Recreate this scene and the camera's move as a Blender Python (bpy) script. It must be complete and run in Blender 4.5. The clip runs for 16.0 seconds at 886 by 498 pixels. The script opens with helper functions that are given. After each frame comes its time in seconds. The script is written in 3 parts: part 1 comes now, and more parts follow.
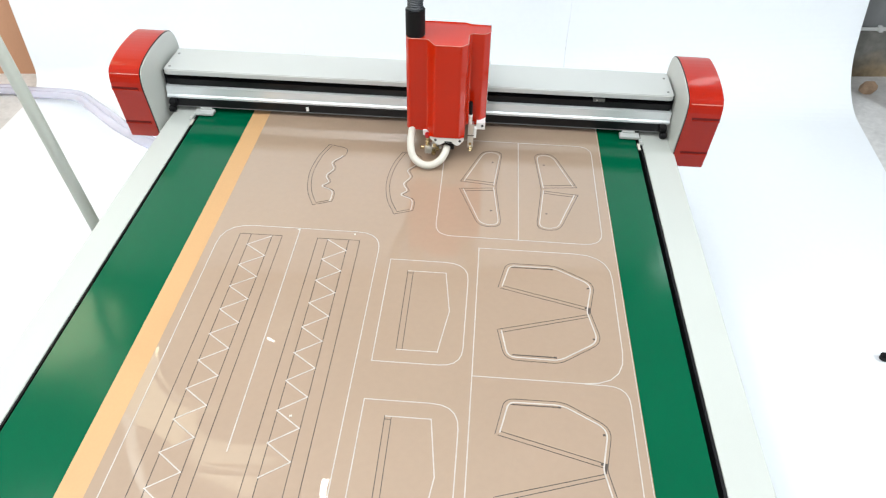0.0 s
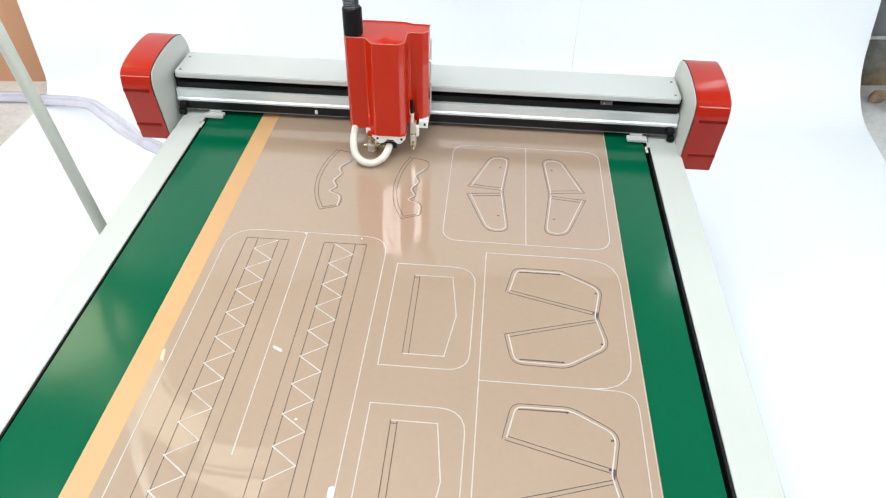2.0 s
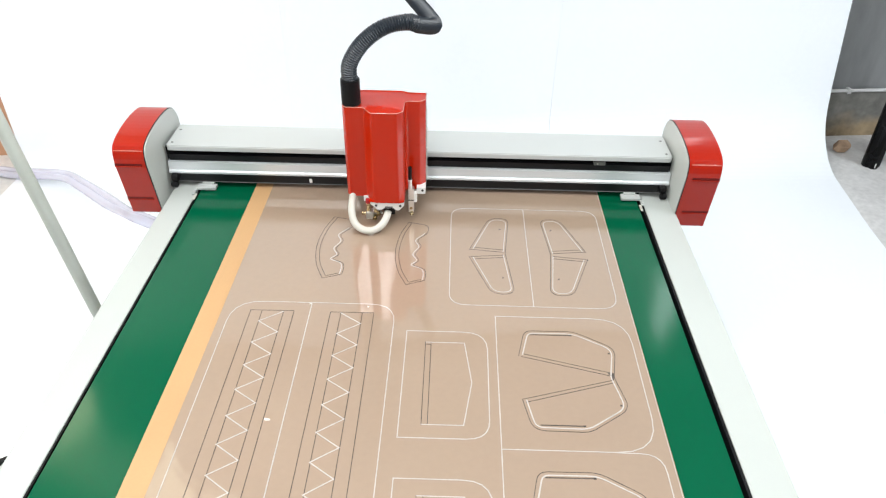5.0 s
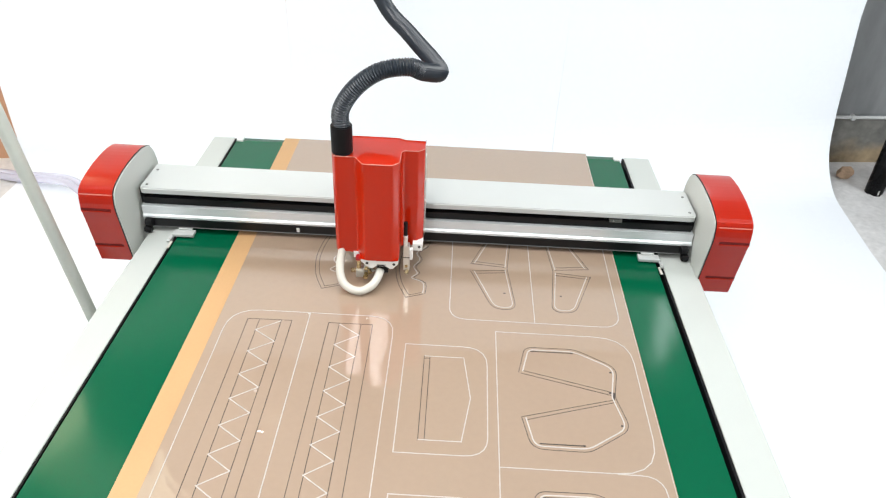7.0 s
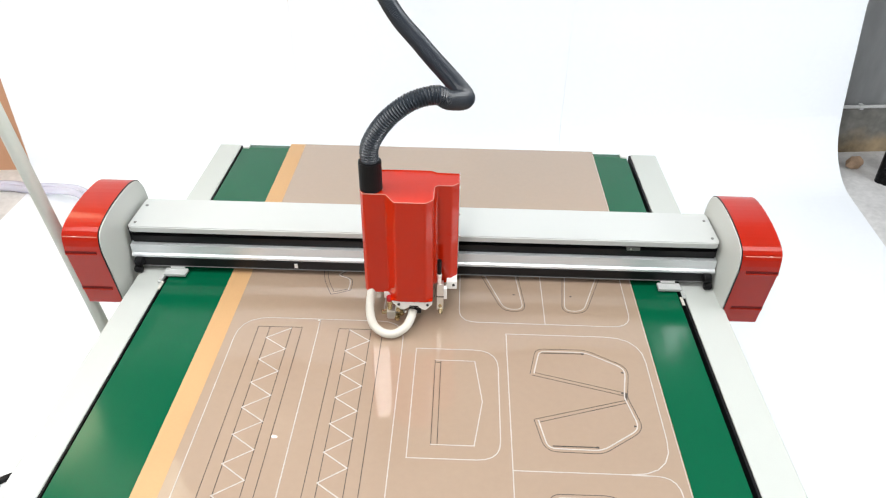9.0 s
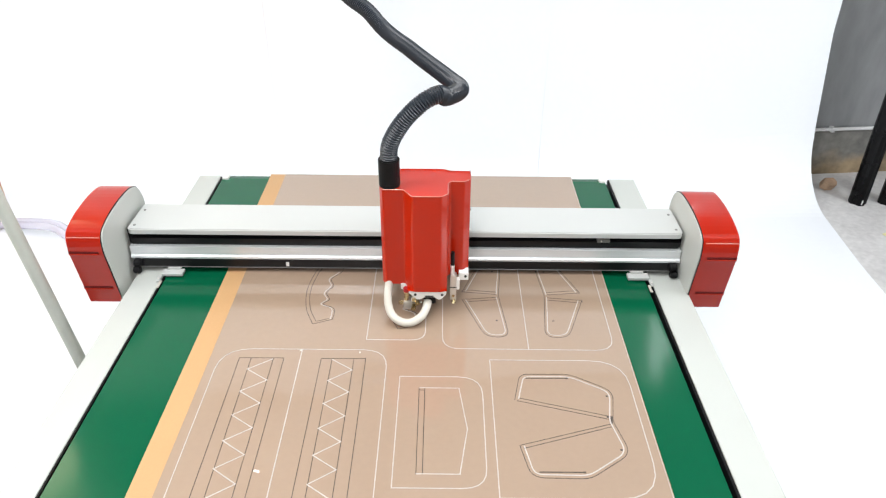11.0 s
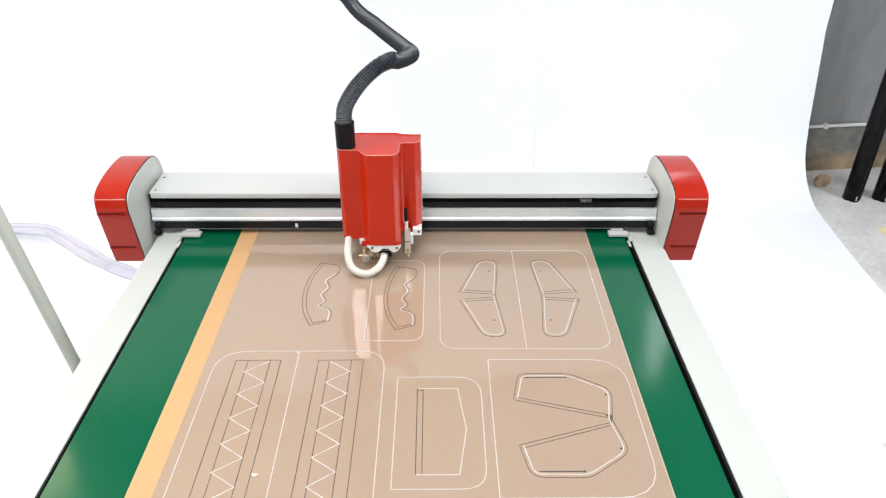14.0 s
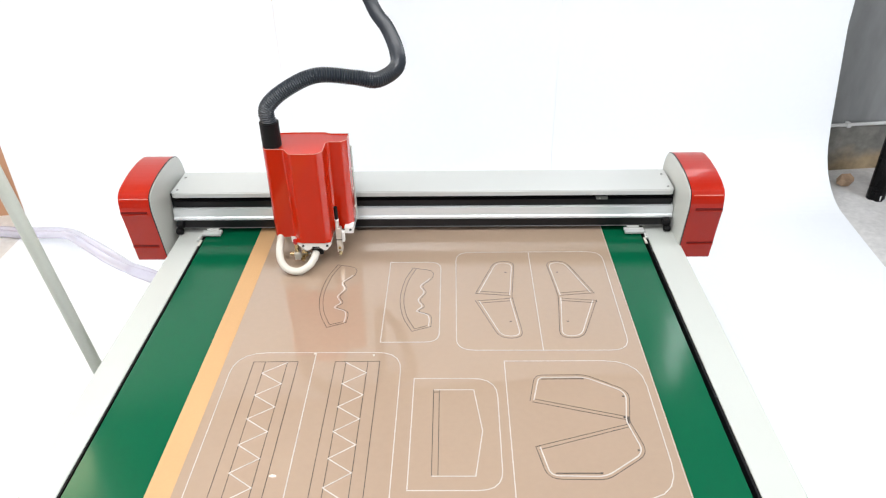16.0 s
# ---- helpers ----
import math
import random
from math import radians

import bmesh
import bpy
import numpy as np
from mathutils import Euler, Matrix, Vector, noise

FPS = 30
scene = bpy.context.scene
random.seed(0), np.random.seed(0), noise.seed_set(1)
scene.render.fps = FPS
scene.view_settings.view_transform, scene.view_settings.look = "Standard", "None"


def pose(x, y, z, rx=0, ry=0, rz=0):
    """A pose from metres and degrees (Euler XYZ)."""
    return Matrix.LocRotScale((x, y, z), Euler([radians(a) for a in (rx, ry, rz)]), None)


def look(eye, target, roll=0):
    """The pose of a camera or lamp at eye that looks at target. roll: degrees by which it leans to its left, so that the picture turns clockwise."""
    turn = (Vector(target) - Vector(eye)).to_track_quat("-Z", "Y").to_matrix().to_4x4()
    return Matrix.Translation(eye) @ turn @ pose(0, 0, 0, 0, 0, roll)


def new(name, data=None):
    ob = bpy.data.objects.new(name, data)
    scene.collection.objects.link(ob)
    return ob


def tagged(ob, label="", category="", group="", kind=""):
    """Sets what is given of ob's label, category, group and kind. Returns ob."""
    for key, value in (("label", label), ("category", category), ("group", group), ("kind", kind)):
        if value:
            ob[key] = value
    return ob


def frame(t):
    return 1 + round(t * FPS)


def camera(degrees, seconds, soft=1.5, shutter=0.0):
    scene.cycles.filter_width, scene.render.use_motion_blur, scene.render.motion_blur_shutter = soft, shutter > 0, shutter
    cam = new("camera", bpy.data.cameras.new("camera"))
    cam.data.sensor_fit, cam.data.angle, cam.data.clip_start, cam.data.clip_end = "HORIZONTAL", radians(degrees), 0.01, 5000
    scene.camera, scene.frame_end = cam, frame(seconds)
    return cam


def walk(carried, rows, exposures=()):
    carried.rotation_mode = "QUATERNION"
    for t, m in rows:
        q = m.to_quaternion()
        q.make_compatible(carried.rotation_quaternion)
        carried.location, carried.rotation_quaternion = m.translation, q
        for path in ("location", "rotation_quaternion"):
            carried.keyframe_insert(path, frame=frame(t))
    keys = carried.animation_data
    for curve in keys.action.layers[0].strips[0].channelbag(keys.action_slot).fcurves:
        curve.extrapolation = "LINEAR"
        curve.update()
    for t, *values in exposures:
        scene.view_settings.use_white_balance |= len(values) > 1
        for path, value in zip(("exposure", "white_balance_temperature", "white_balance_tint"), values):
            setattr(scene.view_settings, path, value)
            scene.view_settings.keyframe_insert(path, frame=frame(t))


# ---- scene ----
cam = camera(63.2, 16.0, soft=1.2)
PATH = [
    (0, pose(0.227, -0.935, 2.174, 48.57, -1.10, 4.17)),
    (0.5, pose(0.224, -0.944, 2.152, 49.19, -1.20, 4.41)),
    (1, pose(0.224, -0.942, 2.163, 49.12, -1.17, 4.57)),
    (1.5, pose(0.227, -0.941, 2.164, 49.24, -1.16, 4.83)),
    (2, pose(0.228, -0.940, 2.156, 49.41, -0.88, 4.73)),
    (2.5, pose(0.231, -0.936, 2.157, 49.16, -0.87, 4.85)),
    (3, pose(0.234, -0.938, 2.161, 49.53, 0.53, 3.80)),
    (3.5, pose(0.222, -0.934, 2.177, 49.51, 2.75, 2.68)),
    (4, pose(0.179, -0.932, 2.154, 50.58, 1.93, 2.29)),
    (4.5, pose(0.132, -0.919, 2.169, 52.14, 0.43, 0.67)),
    (4.7, pose(0.119, -0.922, 2.168, 53.24, -0.18, 0.88)),
    (7, pose(0.109, -0.910, 2.142, 55.30, -2.20, 2.22)),
    (7.5, pose(0.112, -0.904, 2.141, 55.18, -2.12, 2.38)),
    (8, pose(0.112, -0.900, 2.145, 55.08, -2.10, 2.60)),
    (8.5, pose(0.111, -0.902, 2.144, 55.22, -1.12, 2.20)),
    (9, pose(0.109, -0.901, 2.154, 55.15, -0.67, 1.98)),
    (11.3, pose(0.111, -0.903, 2.146, 57.58, -0.47, -0.15)),
    (11.5, pose(0.110, -0.904, 2.145, 57.48, -0.44, -0.35)),
    (12, pose(0.108, -0.909, 2.139, 57.50, -0.44, -0.63)),
    (12.5, pose(0.107, -0.908, 2.136, 57.66, -0.34, -0.72)),
    (13, pose(0.101, -0.903, 2.135, 57.70, -0.10, -1.22)),
    (13.5, pose(0.103, -0.899, 2.143, 57.65, -0.13, -1.40)),
    (14, pose(0.106, -0.898, 2.141, 57.55, -0.21, -0.49)),
    (14.5, pose(0.111, -0.896, 2.141, 57.43, -0.29, 0.74)),
    (15, pose(0.114, -0.895, 2.143, 57.25, 0.35, 0.62)),
    (15.5, pose(0.112, -0.902, 2.150, 57.08, 0.21, 0.78)),
    (16, pose(0.115, -0.900, 2.138, 57.77, 0.82, 0.66)),
]
# the film's own camera turns a little greener and darker over the near sheet
walk(cam, PATH, exposures=[(0, 0.08, 6330, 6), (2.5, 0.08, 6330, 6), (4.7, 0.10, 6380, 7), (7, 0.12, 6450, 8), (9, 0.12, 6500, 9), (11.3, 0.13, 6500, 10), (16, 0.13, 6500, 10)])

# ---- sky, lamps, exposure ----
world = bpy.data.worlds.new("world")
scene.world = world
world.use_nodes = True
world.node_tree.nodes["Background"].inputs[0].default_value = (0.9, 0.95, 1.0, 1)
world.node_tree.nodes["Background"].inputs[1].default_value = 0.4

Z0 = 0.86          # height of the cutting surface above the floor
CEIL = 3.3
TILT = 0.104       # the room's back wall runs at a slight angle to the machine


def area_lamp(name, eye, target, w, d, power, color):
    data = bpy.data.lights.new(name, "AREA")
    data.shape, data.size, data.size_y, data.energy, data.color = "RECTANGLE", w, d, power, color
    ob = new(name, data)
    ob.matrix_world = look(eye, target)
    return ob


def ceiling_lamp(name, x, y, w, d, power, color, turn=0.0, shape="RECTANGLE"):
    """A flat area light under the ceiling that shines straight down."""
    ob = area_lamp(name, (x, y, CEIL - 0.10), (x, y, 0), w, d, power, color)
    ob.data.shape = shape
    ob.matrix_world = pose(x, y, CEIL - 0.10, 0, 0, turn)


# unseen fill lights, added on both sides, in front and over the table
area_lamp("fill_west", (-4.2, 0.4, 3.0), (-0.4, 1.6, 0.4), 2.2, 2.0, 128, (1.0, 0.985, 0.965))
area_lamp("fill_east", (4.2, 0.4, 3.0), (0.4, 1.6, 0.4), 2.2, 2.0, 144, (0.91, 0.955, 1.0))
area_lamp("fill_front", (0.0, -3.6, CEIL - 0.3), (0.0, 1.5, 0.5), 4.0, 1.6, 6, (0.97, 0.98, 1.0))
# added strip that gives the right of the belt its streaks of sheen
area_lamp("sheen_strip", (1.66, 3.02, 2.72), (0.6, 0.6, 0.9), 0.12, 0.7, 1.6, (0.95, 0.98, 1.0))
ceiling_lamp("fill_top", 0.0, 0.40, 4.2, 0.96, 83, (0.98, 0.985, 0.98))
# a panel over the operator's place, mirrored in the head's front and again in the film
ceiling_lamp("lamp_panel", -0.48, -1.55, 0.28, 1.25, 57, (1.0, 0.97, 0.96))
# added warm panels over the table's far left, for yellow reflections of the ceiling
ceiling_lamp("glow_ceiling", -1.78, 1.68, 0.95, 0.34, 1.6, (1.0, 0.90, 0.62), -28)
ceiling_lamp("glow_board", -1.10, 1.26, 0.46, 0.26, 0.5, (1.0, 0.90, 0.66), -18)
ceiling_lamp("glow_corner", -2.56, 2.16, 0.84, 0.72, 8.5, (1.0, 0.94, 0.60), 0, "ELLIPSE")
# small bright fittings, seen as glints in the film
ceiling_lamp("lamp_spot", -0.52, 1.07, 0.018, 0.18, 0.3, (1.0, 0.99, 0.98))
ceiling_lamp("lamp_tube", -1.06, 2.18, 0.062, 0.018, 0.045, (1.0, 0.99, 0.96), -14)
ceiling_lamp("lamp_dot", -1.17, 2.59, 0.018, 0.018, 0.008, (1.0, 0.97, 0.92))
ceiling_lamp("lamp_glow", -0.99, 2.30, 0.15, 0.12, 0.024, (1.0, 0.88, 0.66), 0, "ELLIPSE")


# ---- materials ----
def material(name, color, rough=0.5, metal=0.0, vary=0.08, scale=6.0, grain=120.0, bump=0.0, coat=0.0, coat_rough=0.05, spec=0.5, rvary=0.12, stretch=(1, 1, 1)):
    """A surface with a large and a fine variation of tone, gloss and relief."""
    m = bpy.data.materials.new(name)
    m.use_nodes = True
    nt = m.node_tree
    bsdf = nt.nodes["Principled BSDF"]
    co = nt.nodes.new("ShaderNodeTexCoord")
    mp = nt.nodes.new("ShaderNodeMapping")
    mp.inputs["Scale"].default_value = stretch
    nt.links.new(co.outputs["Object"], mp.inputs["Vector"])
    big, fine = nt.nodes.new("ShaderNodeTexNoise"), nt.nodes.new("ShaderNodeTexNoise")
    for n, s, d in ((big, scale, 4), (fine, grain, 3)):
        n.inputs["Scale"].default_value, n.inputs["Detail"].default_value = s, d
        nt.links.new(mp.outputs[0], n.inputs["Vector"])
    mix = nt.nodes.new("ShaderNodeMix")
    mix.inputs[0].default_value = 0.35
    nt.links.new(big.outputs[0], mix.inputs[2])
    nt.links.new(fine.outputs[0], mix.inputs[3])
    ramp = nt.nodes.new("ShaderNodeMapRange")
    ramp.inputs["From Min"].default_value, ramp.inputs["From Max"].default_value = 0.3, 0.7
    ramp.inputs["To Min"].default_value, ramp.inputs["To Max"].default_value = 1 - vary, 1 + vary
    nt.links.new(mix.outputs[0], ramp.inputs["Value"])
    mul = nt.nodes.new("ShaderNodeVectorMath")
    mul.operation = "SCALE"
    mul.inputs[0].default_value = color
    nt.links.new(ramp.outputs[0], mul.inputs["Scale"])
    nt.links.new(mul.outputs[0], bsdf.inputs["Base Color"])
    rr = nt.nodes.new("ShaderNodeMapRange")
    rr.inputs["From Min"].default_value, rr.inputs["From Max"].default_value = 0.3, 0.7
    rr.inputs["To Min"].default_value, rr.inputs["To Max"].default_value = rough * (1 - rvary), min(1, rough * (1 + rvary))
    nt.links.new(big.outputs[0], rr.inputs["Value"])
    nt.links.new(rr.outputs[0], bsdf.inputs["Roughness"])
    bsdf.inputs["Metallic"].default_value = metal
    bsdf.inputs["Specular IOR Level"].default_value = spec
    bsdf.inputs["Coat Weight"].default_value = coat
    bsdf.inputs["Coat Roughness"].default_value = coat_rough
    if bump:
        b = nt.nodes.new("ShaderNodeBump")
        b.inputs["Strength"].default_value, b.inputs["Distance"].default_value = bump, 0.004
        nt.links.new(mix.outputs[0], b.inputs["Height"])
        nt.links.new(b.outputs[0], bsdf.inputs["Normal"])
    return m


M_PAPER = material("white_paper", (0.84, 0.865, 0.90), 0.75, vary=0.02, scale=1.2, grain=40, bump=0.12)
M_CONCRETE = material("grey_concrete", (0.62, 0.608, 0.60), 0.8, vary=0.25, scale=2.5, grain=30, bump=0.3)
M_ORANGE_WALL = material("tan_wall_paint", (0.55, 0.30, 0.18), 0.7, vary=0.05, scale=1.5, bump=0.1)
M_GREY_WALL = material("grey_wall_paint", (0.235, 0.24, 0.245), 0.45, vary=0.3, scale=2.2, grain=14, bump=0.2, stretch=(1, 1, 0.35))
M_DIRTY_WALL = material("stained_concrete", (0.15, 0.135, 0.115), 0.8, vary=0.55, scale=4.0, grain=22, bump=0.4)
_nt = M_DIRTY_WALL.node_tree
_c, _n, _s = _nt.nodes.new("ShaderNodeTexCoord"), _nt.nodes.new("ShaderNodeTexNoise"), _nt.nodes.new("ShaderNodeSeparateXYZ")
_n.inputs["Scale"].default_value, _n.inputs["Detail"].default_value = 5.0, 6
_nt.links.new(_c.outputs["Object"], _n.inputs["Vector"])
_nt.links.new(_c.outputs["Object"], _s.inputs[0])
_a = _nt.nodes.new("ShaderNodeMath")
_a.operation = "MULTIPLY_ADD"
_a.inputs[1].default_value, _a.inputs[2].default_value = -3.2, 0.62
_nt.links.new(_s.outputs[2], _a.inputs[0])
_d = _nt.nodes.new("ShaderNodeMath")
_nt.links.new(_a.outputs[0], _d.inputs[0])
_nt.links.new(_n.outputs[0], _d.inputs[1])
_r = _nt.nodes.new("ShaderNodeValToRGB")
_r.color_ramp.elements[0].position, _r.color_ramp.elements[1].position = 0.55, 0.95
_r.color_ramp.elements[0].color, _r.color_ramp.elements[1].color = (0.175, 0.17, 0.155, 1), (0.26, 0.195, 0.12, 1)
_nt.links.new(_d.outputs[0], _r.inputs[0])
_nt.links.new(_r.outputs[0], next(n for n in _nt.nodes if n.type == "VECT_MATH").inputs[0])

M_CEILING = material("white_ceiling", (0.8, 0.8, 0.8), 0.9, vary=0.03, scale=1)
# the lack of light overhead is put into this ceiling's grey
M_DIM_CEILING = material("dim_unlit_ceiling", (0.36, 0.36, 0.35), 0.9, vary=0.08, scale=1)
M_BELT = material("green_pvc_belt", (0.001, 0.082, 0.036), 0.13, vary=0.06, scale=3, grain=300, bump=0.012, spec=0.30)
M_RAIL = material("grey_white_powder_coat", (0.455, 0.478, 0.456), 0.46, vary=0.03, scale=4, grain=400, bump=0.03, spec=0.22)
M_CAP_SIDE = material("pale_grey_panel", (0.52, 0.535, 0.505), 0.45, vary=0.03, scale=4, grain=300, bump=0.02)
M_COVER = material("satin_silver_cover", (0.49, 0.508, 0.50), 0.36, metal=0.05, vary=0.012, scale=3, grain=260, bump=0.02)
M_RED = material("red_gloss_paint", (0.435, 0.014, 0.001), 0.30, vary=0.05, scale=5, grain=250, bump=0.012, spec=0.04, coat=0.70, coat_rough=0.035)
M_RED.node_tree.nodes["Principled BSDF"].inputs["Coat IOR"].default_value = 1.6
M_RED_CAP = material("red_orange_peel_paint", (0.35, 0.012, 0.003), 0.34, vary=0.06, scale=6, grain=220, bump=0.03, spec=0.12, coat=0.42, coat_rough=0.11)
# paler glossy red: the highlight along bends and rims is put into the colour
M_RED_GLINT = material("red_edge_highlight", (0.55, 0.16, 0.11), 0.14, vary=0.08, scale=20, spec=0.8, coat=1.0)
# darkened red: the shade inside the housing grooves is put into the colour
M_RED_SHADE = material("red_groove_shade", (0.11, 0.005, 0.004), 0.6, vary=0.05, spec=0.2)
M_ALU = material("brushed_aluminium", (0.68, 0.71, 0.73), 0.32, metal=0.30, vary=0.06, scale=5, grain=60, stretch=(0.15, 6, 6))
M_BLACK = material("black_plastic", (0.006, 0.006, 0.007), 0.42, vary=0.15, scale=8, spec=0.18)
M_POST = material("black_anodised_post", (0.003, 0.003, 0.0035), 0.28, vary=0.15, scale=6, spec=0.16)
M_RUBBER = material("black_hose_rubber", (0.017, 0.022, 0.030), 0.29, vary=0.12, scale=10, spec=0.5)
M_DARK = material("dark_steel", (0.028, 0.029, 0.031), 0.42, metal=0.3, vary=0.2, scale=8)
M_STEEL = material("nickel_steel", (0.70, 0.69, 0.66), 0.36, metal=0.9, vary=0.1, scale=20)
M_BRASS = material("brass", (0.58, 0.46, 0.27), 0.28, metal=1.0, vary=0.12, scale=20)
M_WHITE = material("white_metal_plate", (0.76, 0.76, 0.74), 0.4, vary=0.04, scale=10)
M_TUBE = material("white_silicone_tube", (0.54, 0.52, 0.465), 0.45, vary=0.05, scale=10, spec=0.35)
M_ORANGE = material("orange_kraft_backing", (0.47, 0.282, 0.132), 0.5, vary=0.05, scale=5, grain=160, bump=0.04)
M_SHEET = material("tan_sheet_under_film", (0.319, 0.232, 0.168), 0.45, vary=0.05, scale=1.8, grain=60, bump=0.015, spec=0.3, coat=1.0, coat_rough=0.018)
M_LINE_W = material("pale_cut_edge", (0.43, 0.395, 0.365), 0.35, vary=0.12, scale=30)
M_LINE_B = material("dark_creased_line", (0.042, 0.031, 0.025), 0.5, vary=0.25, scale=30)
M_POLE = material("pale_green_grey_paint", (0.52, 0.55, 0.50), 0.4, vary=0.05, scale=5, grain=90, bump=0.03)
M_STONE = material("tan_stone", (0.44, 0.30, 0.20), 0.8, vary=0.3, scale=12, bump=0.3)
M_YELLOW = material("pale_yellow_paper", (0.75, 0.70, 0.35), 0.7, vary=0.06)
M_STRIP = material("charcoal_cable_guard", (0.008, 0.008, 0.009), 0.34, vary=0.15, scale=8, spec=0.25)
M_TRIM = material("dull_grey_edge", (0.20, 0.20, 0.20), 0.4, metal=0.3, vary=0.1, scale=8)
M_PIPE = material("white_conduit", (0.7, 0.7, 0.7), 0.4, vary=0.06)
M_RED_RING = material("red_ring", (0.35, 0.01, 0.015), 0.35, vary=0.05)

# the belt is drawn tight into faint lengthwise waves
_nt = M_BELT.node_tree
_n, _b, _c, _m = _nt.nodes.new("ShaderNodeTexNoise"), _nt.nodes.new("ShaderNodeBump"), _nt.nodes.new("ShaderNodeTexCoord"), _nt.nodes.new("ShaderNodeMapping")
_m.inputs["Scale"].default_value = (13.0, 1.8, 1.0)
_n.inputs["Scale"].default_value, _n.inputs["Detail"].default_value = 1.0, 2.0
_b.inputs["Strength"].default_value, _b.inputs["Distance"].default_value = 0.5, 0.0013
_nt.links.new(_c.outputs["Object"], _m.inputs["Vector"])
_nt.links.new(_m.outputs[0], _n.inputs["Vector"])
_nt.links.new(_n.outputs[0], _b.inputs["Height"])
_nt.links.new(next(n for n in _nt.nodes if n.type == "BUMP" and n != _b).outputs[0], _b.inputs["Normal"])
_nt.links.new(_b.outputs[0], _nt.nodes["Principled BSDF"].inputs["Normal"])

M_SHEET.node_tree.nodes["Principled BSDF"].inputs["Coat IOR"].default_value = 1.80
# the film lies in slight waves, which bend what it mirrors
_nt = M_SHEET.node_tree
_n, _b, _c = _nt.nodes.new("ShaderNodeTexNoise"), _nt.nodes.new("ShaderNodeBump"), _nt.nodes.new("ShaderNodeTexCoord")
_n.inputs["Scale"].default_value, _n.inputs["Detail"].default_value = 3.2, 1.5
_b.inputs["Strength"].default_value, _b.inputs["Distance"].default_value = 0.35, 0.01
_nt.links.new(_c.outputs["Object"], _n.inputs["Vector"])
_nt.links.new(_n.outputs[0], _b.inputs["Height"])


def crease(before, centre, radius, mid, reach, width, height):
    """A soft ridge in the film along part of a circle, about a middle point."""
    def node(kind, op, *ins):
        n = _nt.nodes.new(kind)
        n.operation = op
        for k, v in enumerate(ins):
            if isinstance(v, (float, int, tuple)):
                n.inputs[k].default_value = v
            else:
                _nt.links.new(v, n.inputs[k])
        return n.outputs["Value"]
    d = node("ShaderNodeVectorMath", "DISTANCE", _c.outputs["Object"], (*centre, 0.0))
    a = node("ShaderNodeMath", "DIVIDE", node("ShaderNodeMath", "SUBTRACT", d, radius), width)
    e = node("ShaderNodeMath", "DIVIDE", node("ShaderNodeVectorMath", "DISTANCE", _c.outputs["Object"], (*mid, 0.0)), reach)
    q = node("ShaderNodeMath", "ADD", node("ShaderNodeMath", "MULTIPLY", a, a), node("ShaderNodeMath", "POWER", e, 4.0))
    h = node("ShaderNodeMath", "EXPONENT", node("ShaderNodeMath", "MULTIPLY", q, -1.0))
    b = _nt.nodes.new("ShaderNodeBump")
    b.inputs["Strength"].default_value, b.inputs["Distance"].default_value = 1.0, height
    _nt.links.new(h, b.inputs["Height"])
    _nt.links.new(before, b.inputs["Normal"])
    return b.outputs[0]


_out = crease(_b.outputs[0], (-0.325, 0.155), 0.168, (-0.435, 0.045), 0.13, 0.014, 0.0015)
_out = crease(_out, (-0.235, 0.22), 0.325, (-0.255, -0.105), 0.11, 0.010, 0.0004)
_out = crease(_out, (-0.225, 0.34), 0.505, (-0.225, -0.165), 0.10, 0.009, 0.0004)
_nt.links.new(_out, _nt.nodes["Principled BSDF"].inputs["Coat Normal"])

M_CLEAR = bpy.data.materials.new("clear_violet_tubing")
M_CLEAR.use_nodes = True
_b = M_CLEAR.node_tree.nodes["Principled BSDF"]
_b.inputs["Base Color"].default_value = (0.80, 0.80, 0.92, 1)
_b.inputs["Roughness"].default_value = 0.15
_b.inputs["Transmission Weight"].default_value = 0.5
_b.inputs["IOR"].default_value = 1.2


# ---- mesh helpers ----
def part(name, bm, material_, parent=None, label="", smooth=False, kind=""):
    bmesh.ops.recalc_face_normals(bm, faces=bm.faces)
    me = bpy.data.meshes.new(name)
    bm.to_mesh(me)
    bm.free()
    me.materials.append(material_)
    if smooth:
        me.polygons.foreach_set("use_smooth", [True] * len(me.polygons))
    ob = new(name, me)
    ob.parent = parent
    return tagged(ob, label, kind=kind)


def thing(name, label, category, at=(0, 0, 0), group="", kind=""):
    ob = new(name)
    ob.matrix_world = pose(*at)
    return tagged(ob, label, category, group, kind)


def add_box(bm, x0, x1, y0, y1, z0, z1, bevel=0.0, seg=2):
    r = bmesh.ops.create_cube(bm, size=1.0, matrix=Matrix.Translation(((x0 + x1) / 2, (y0 + y1) / 2, (z0 + z1) / 2)) @ Matrix.Diagonal((x1 - x0, y1 - y0, z1 - z0, 1)))
    if bevel:
        edges = {e for v in r["verts"] for e in v.link_edges}
        bmesh.ops.bevel(bm, geom=list(edges), offset=bevel, segments=seg, affect="EDGES", profile=0.6)
    return bm


def box(*a, **k):
    return add_box(bmesh.new(), *a, **k)


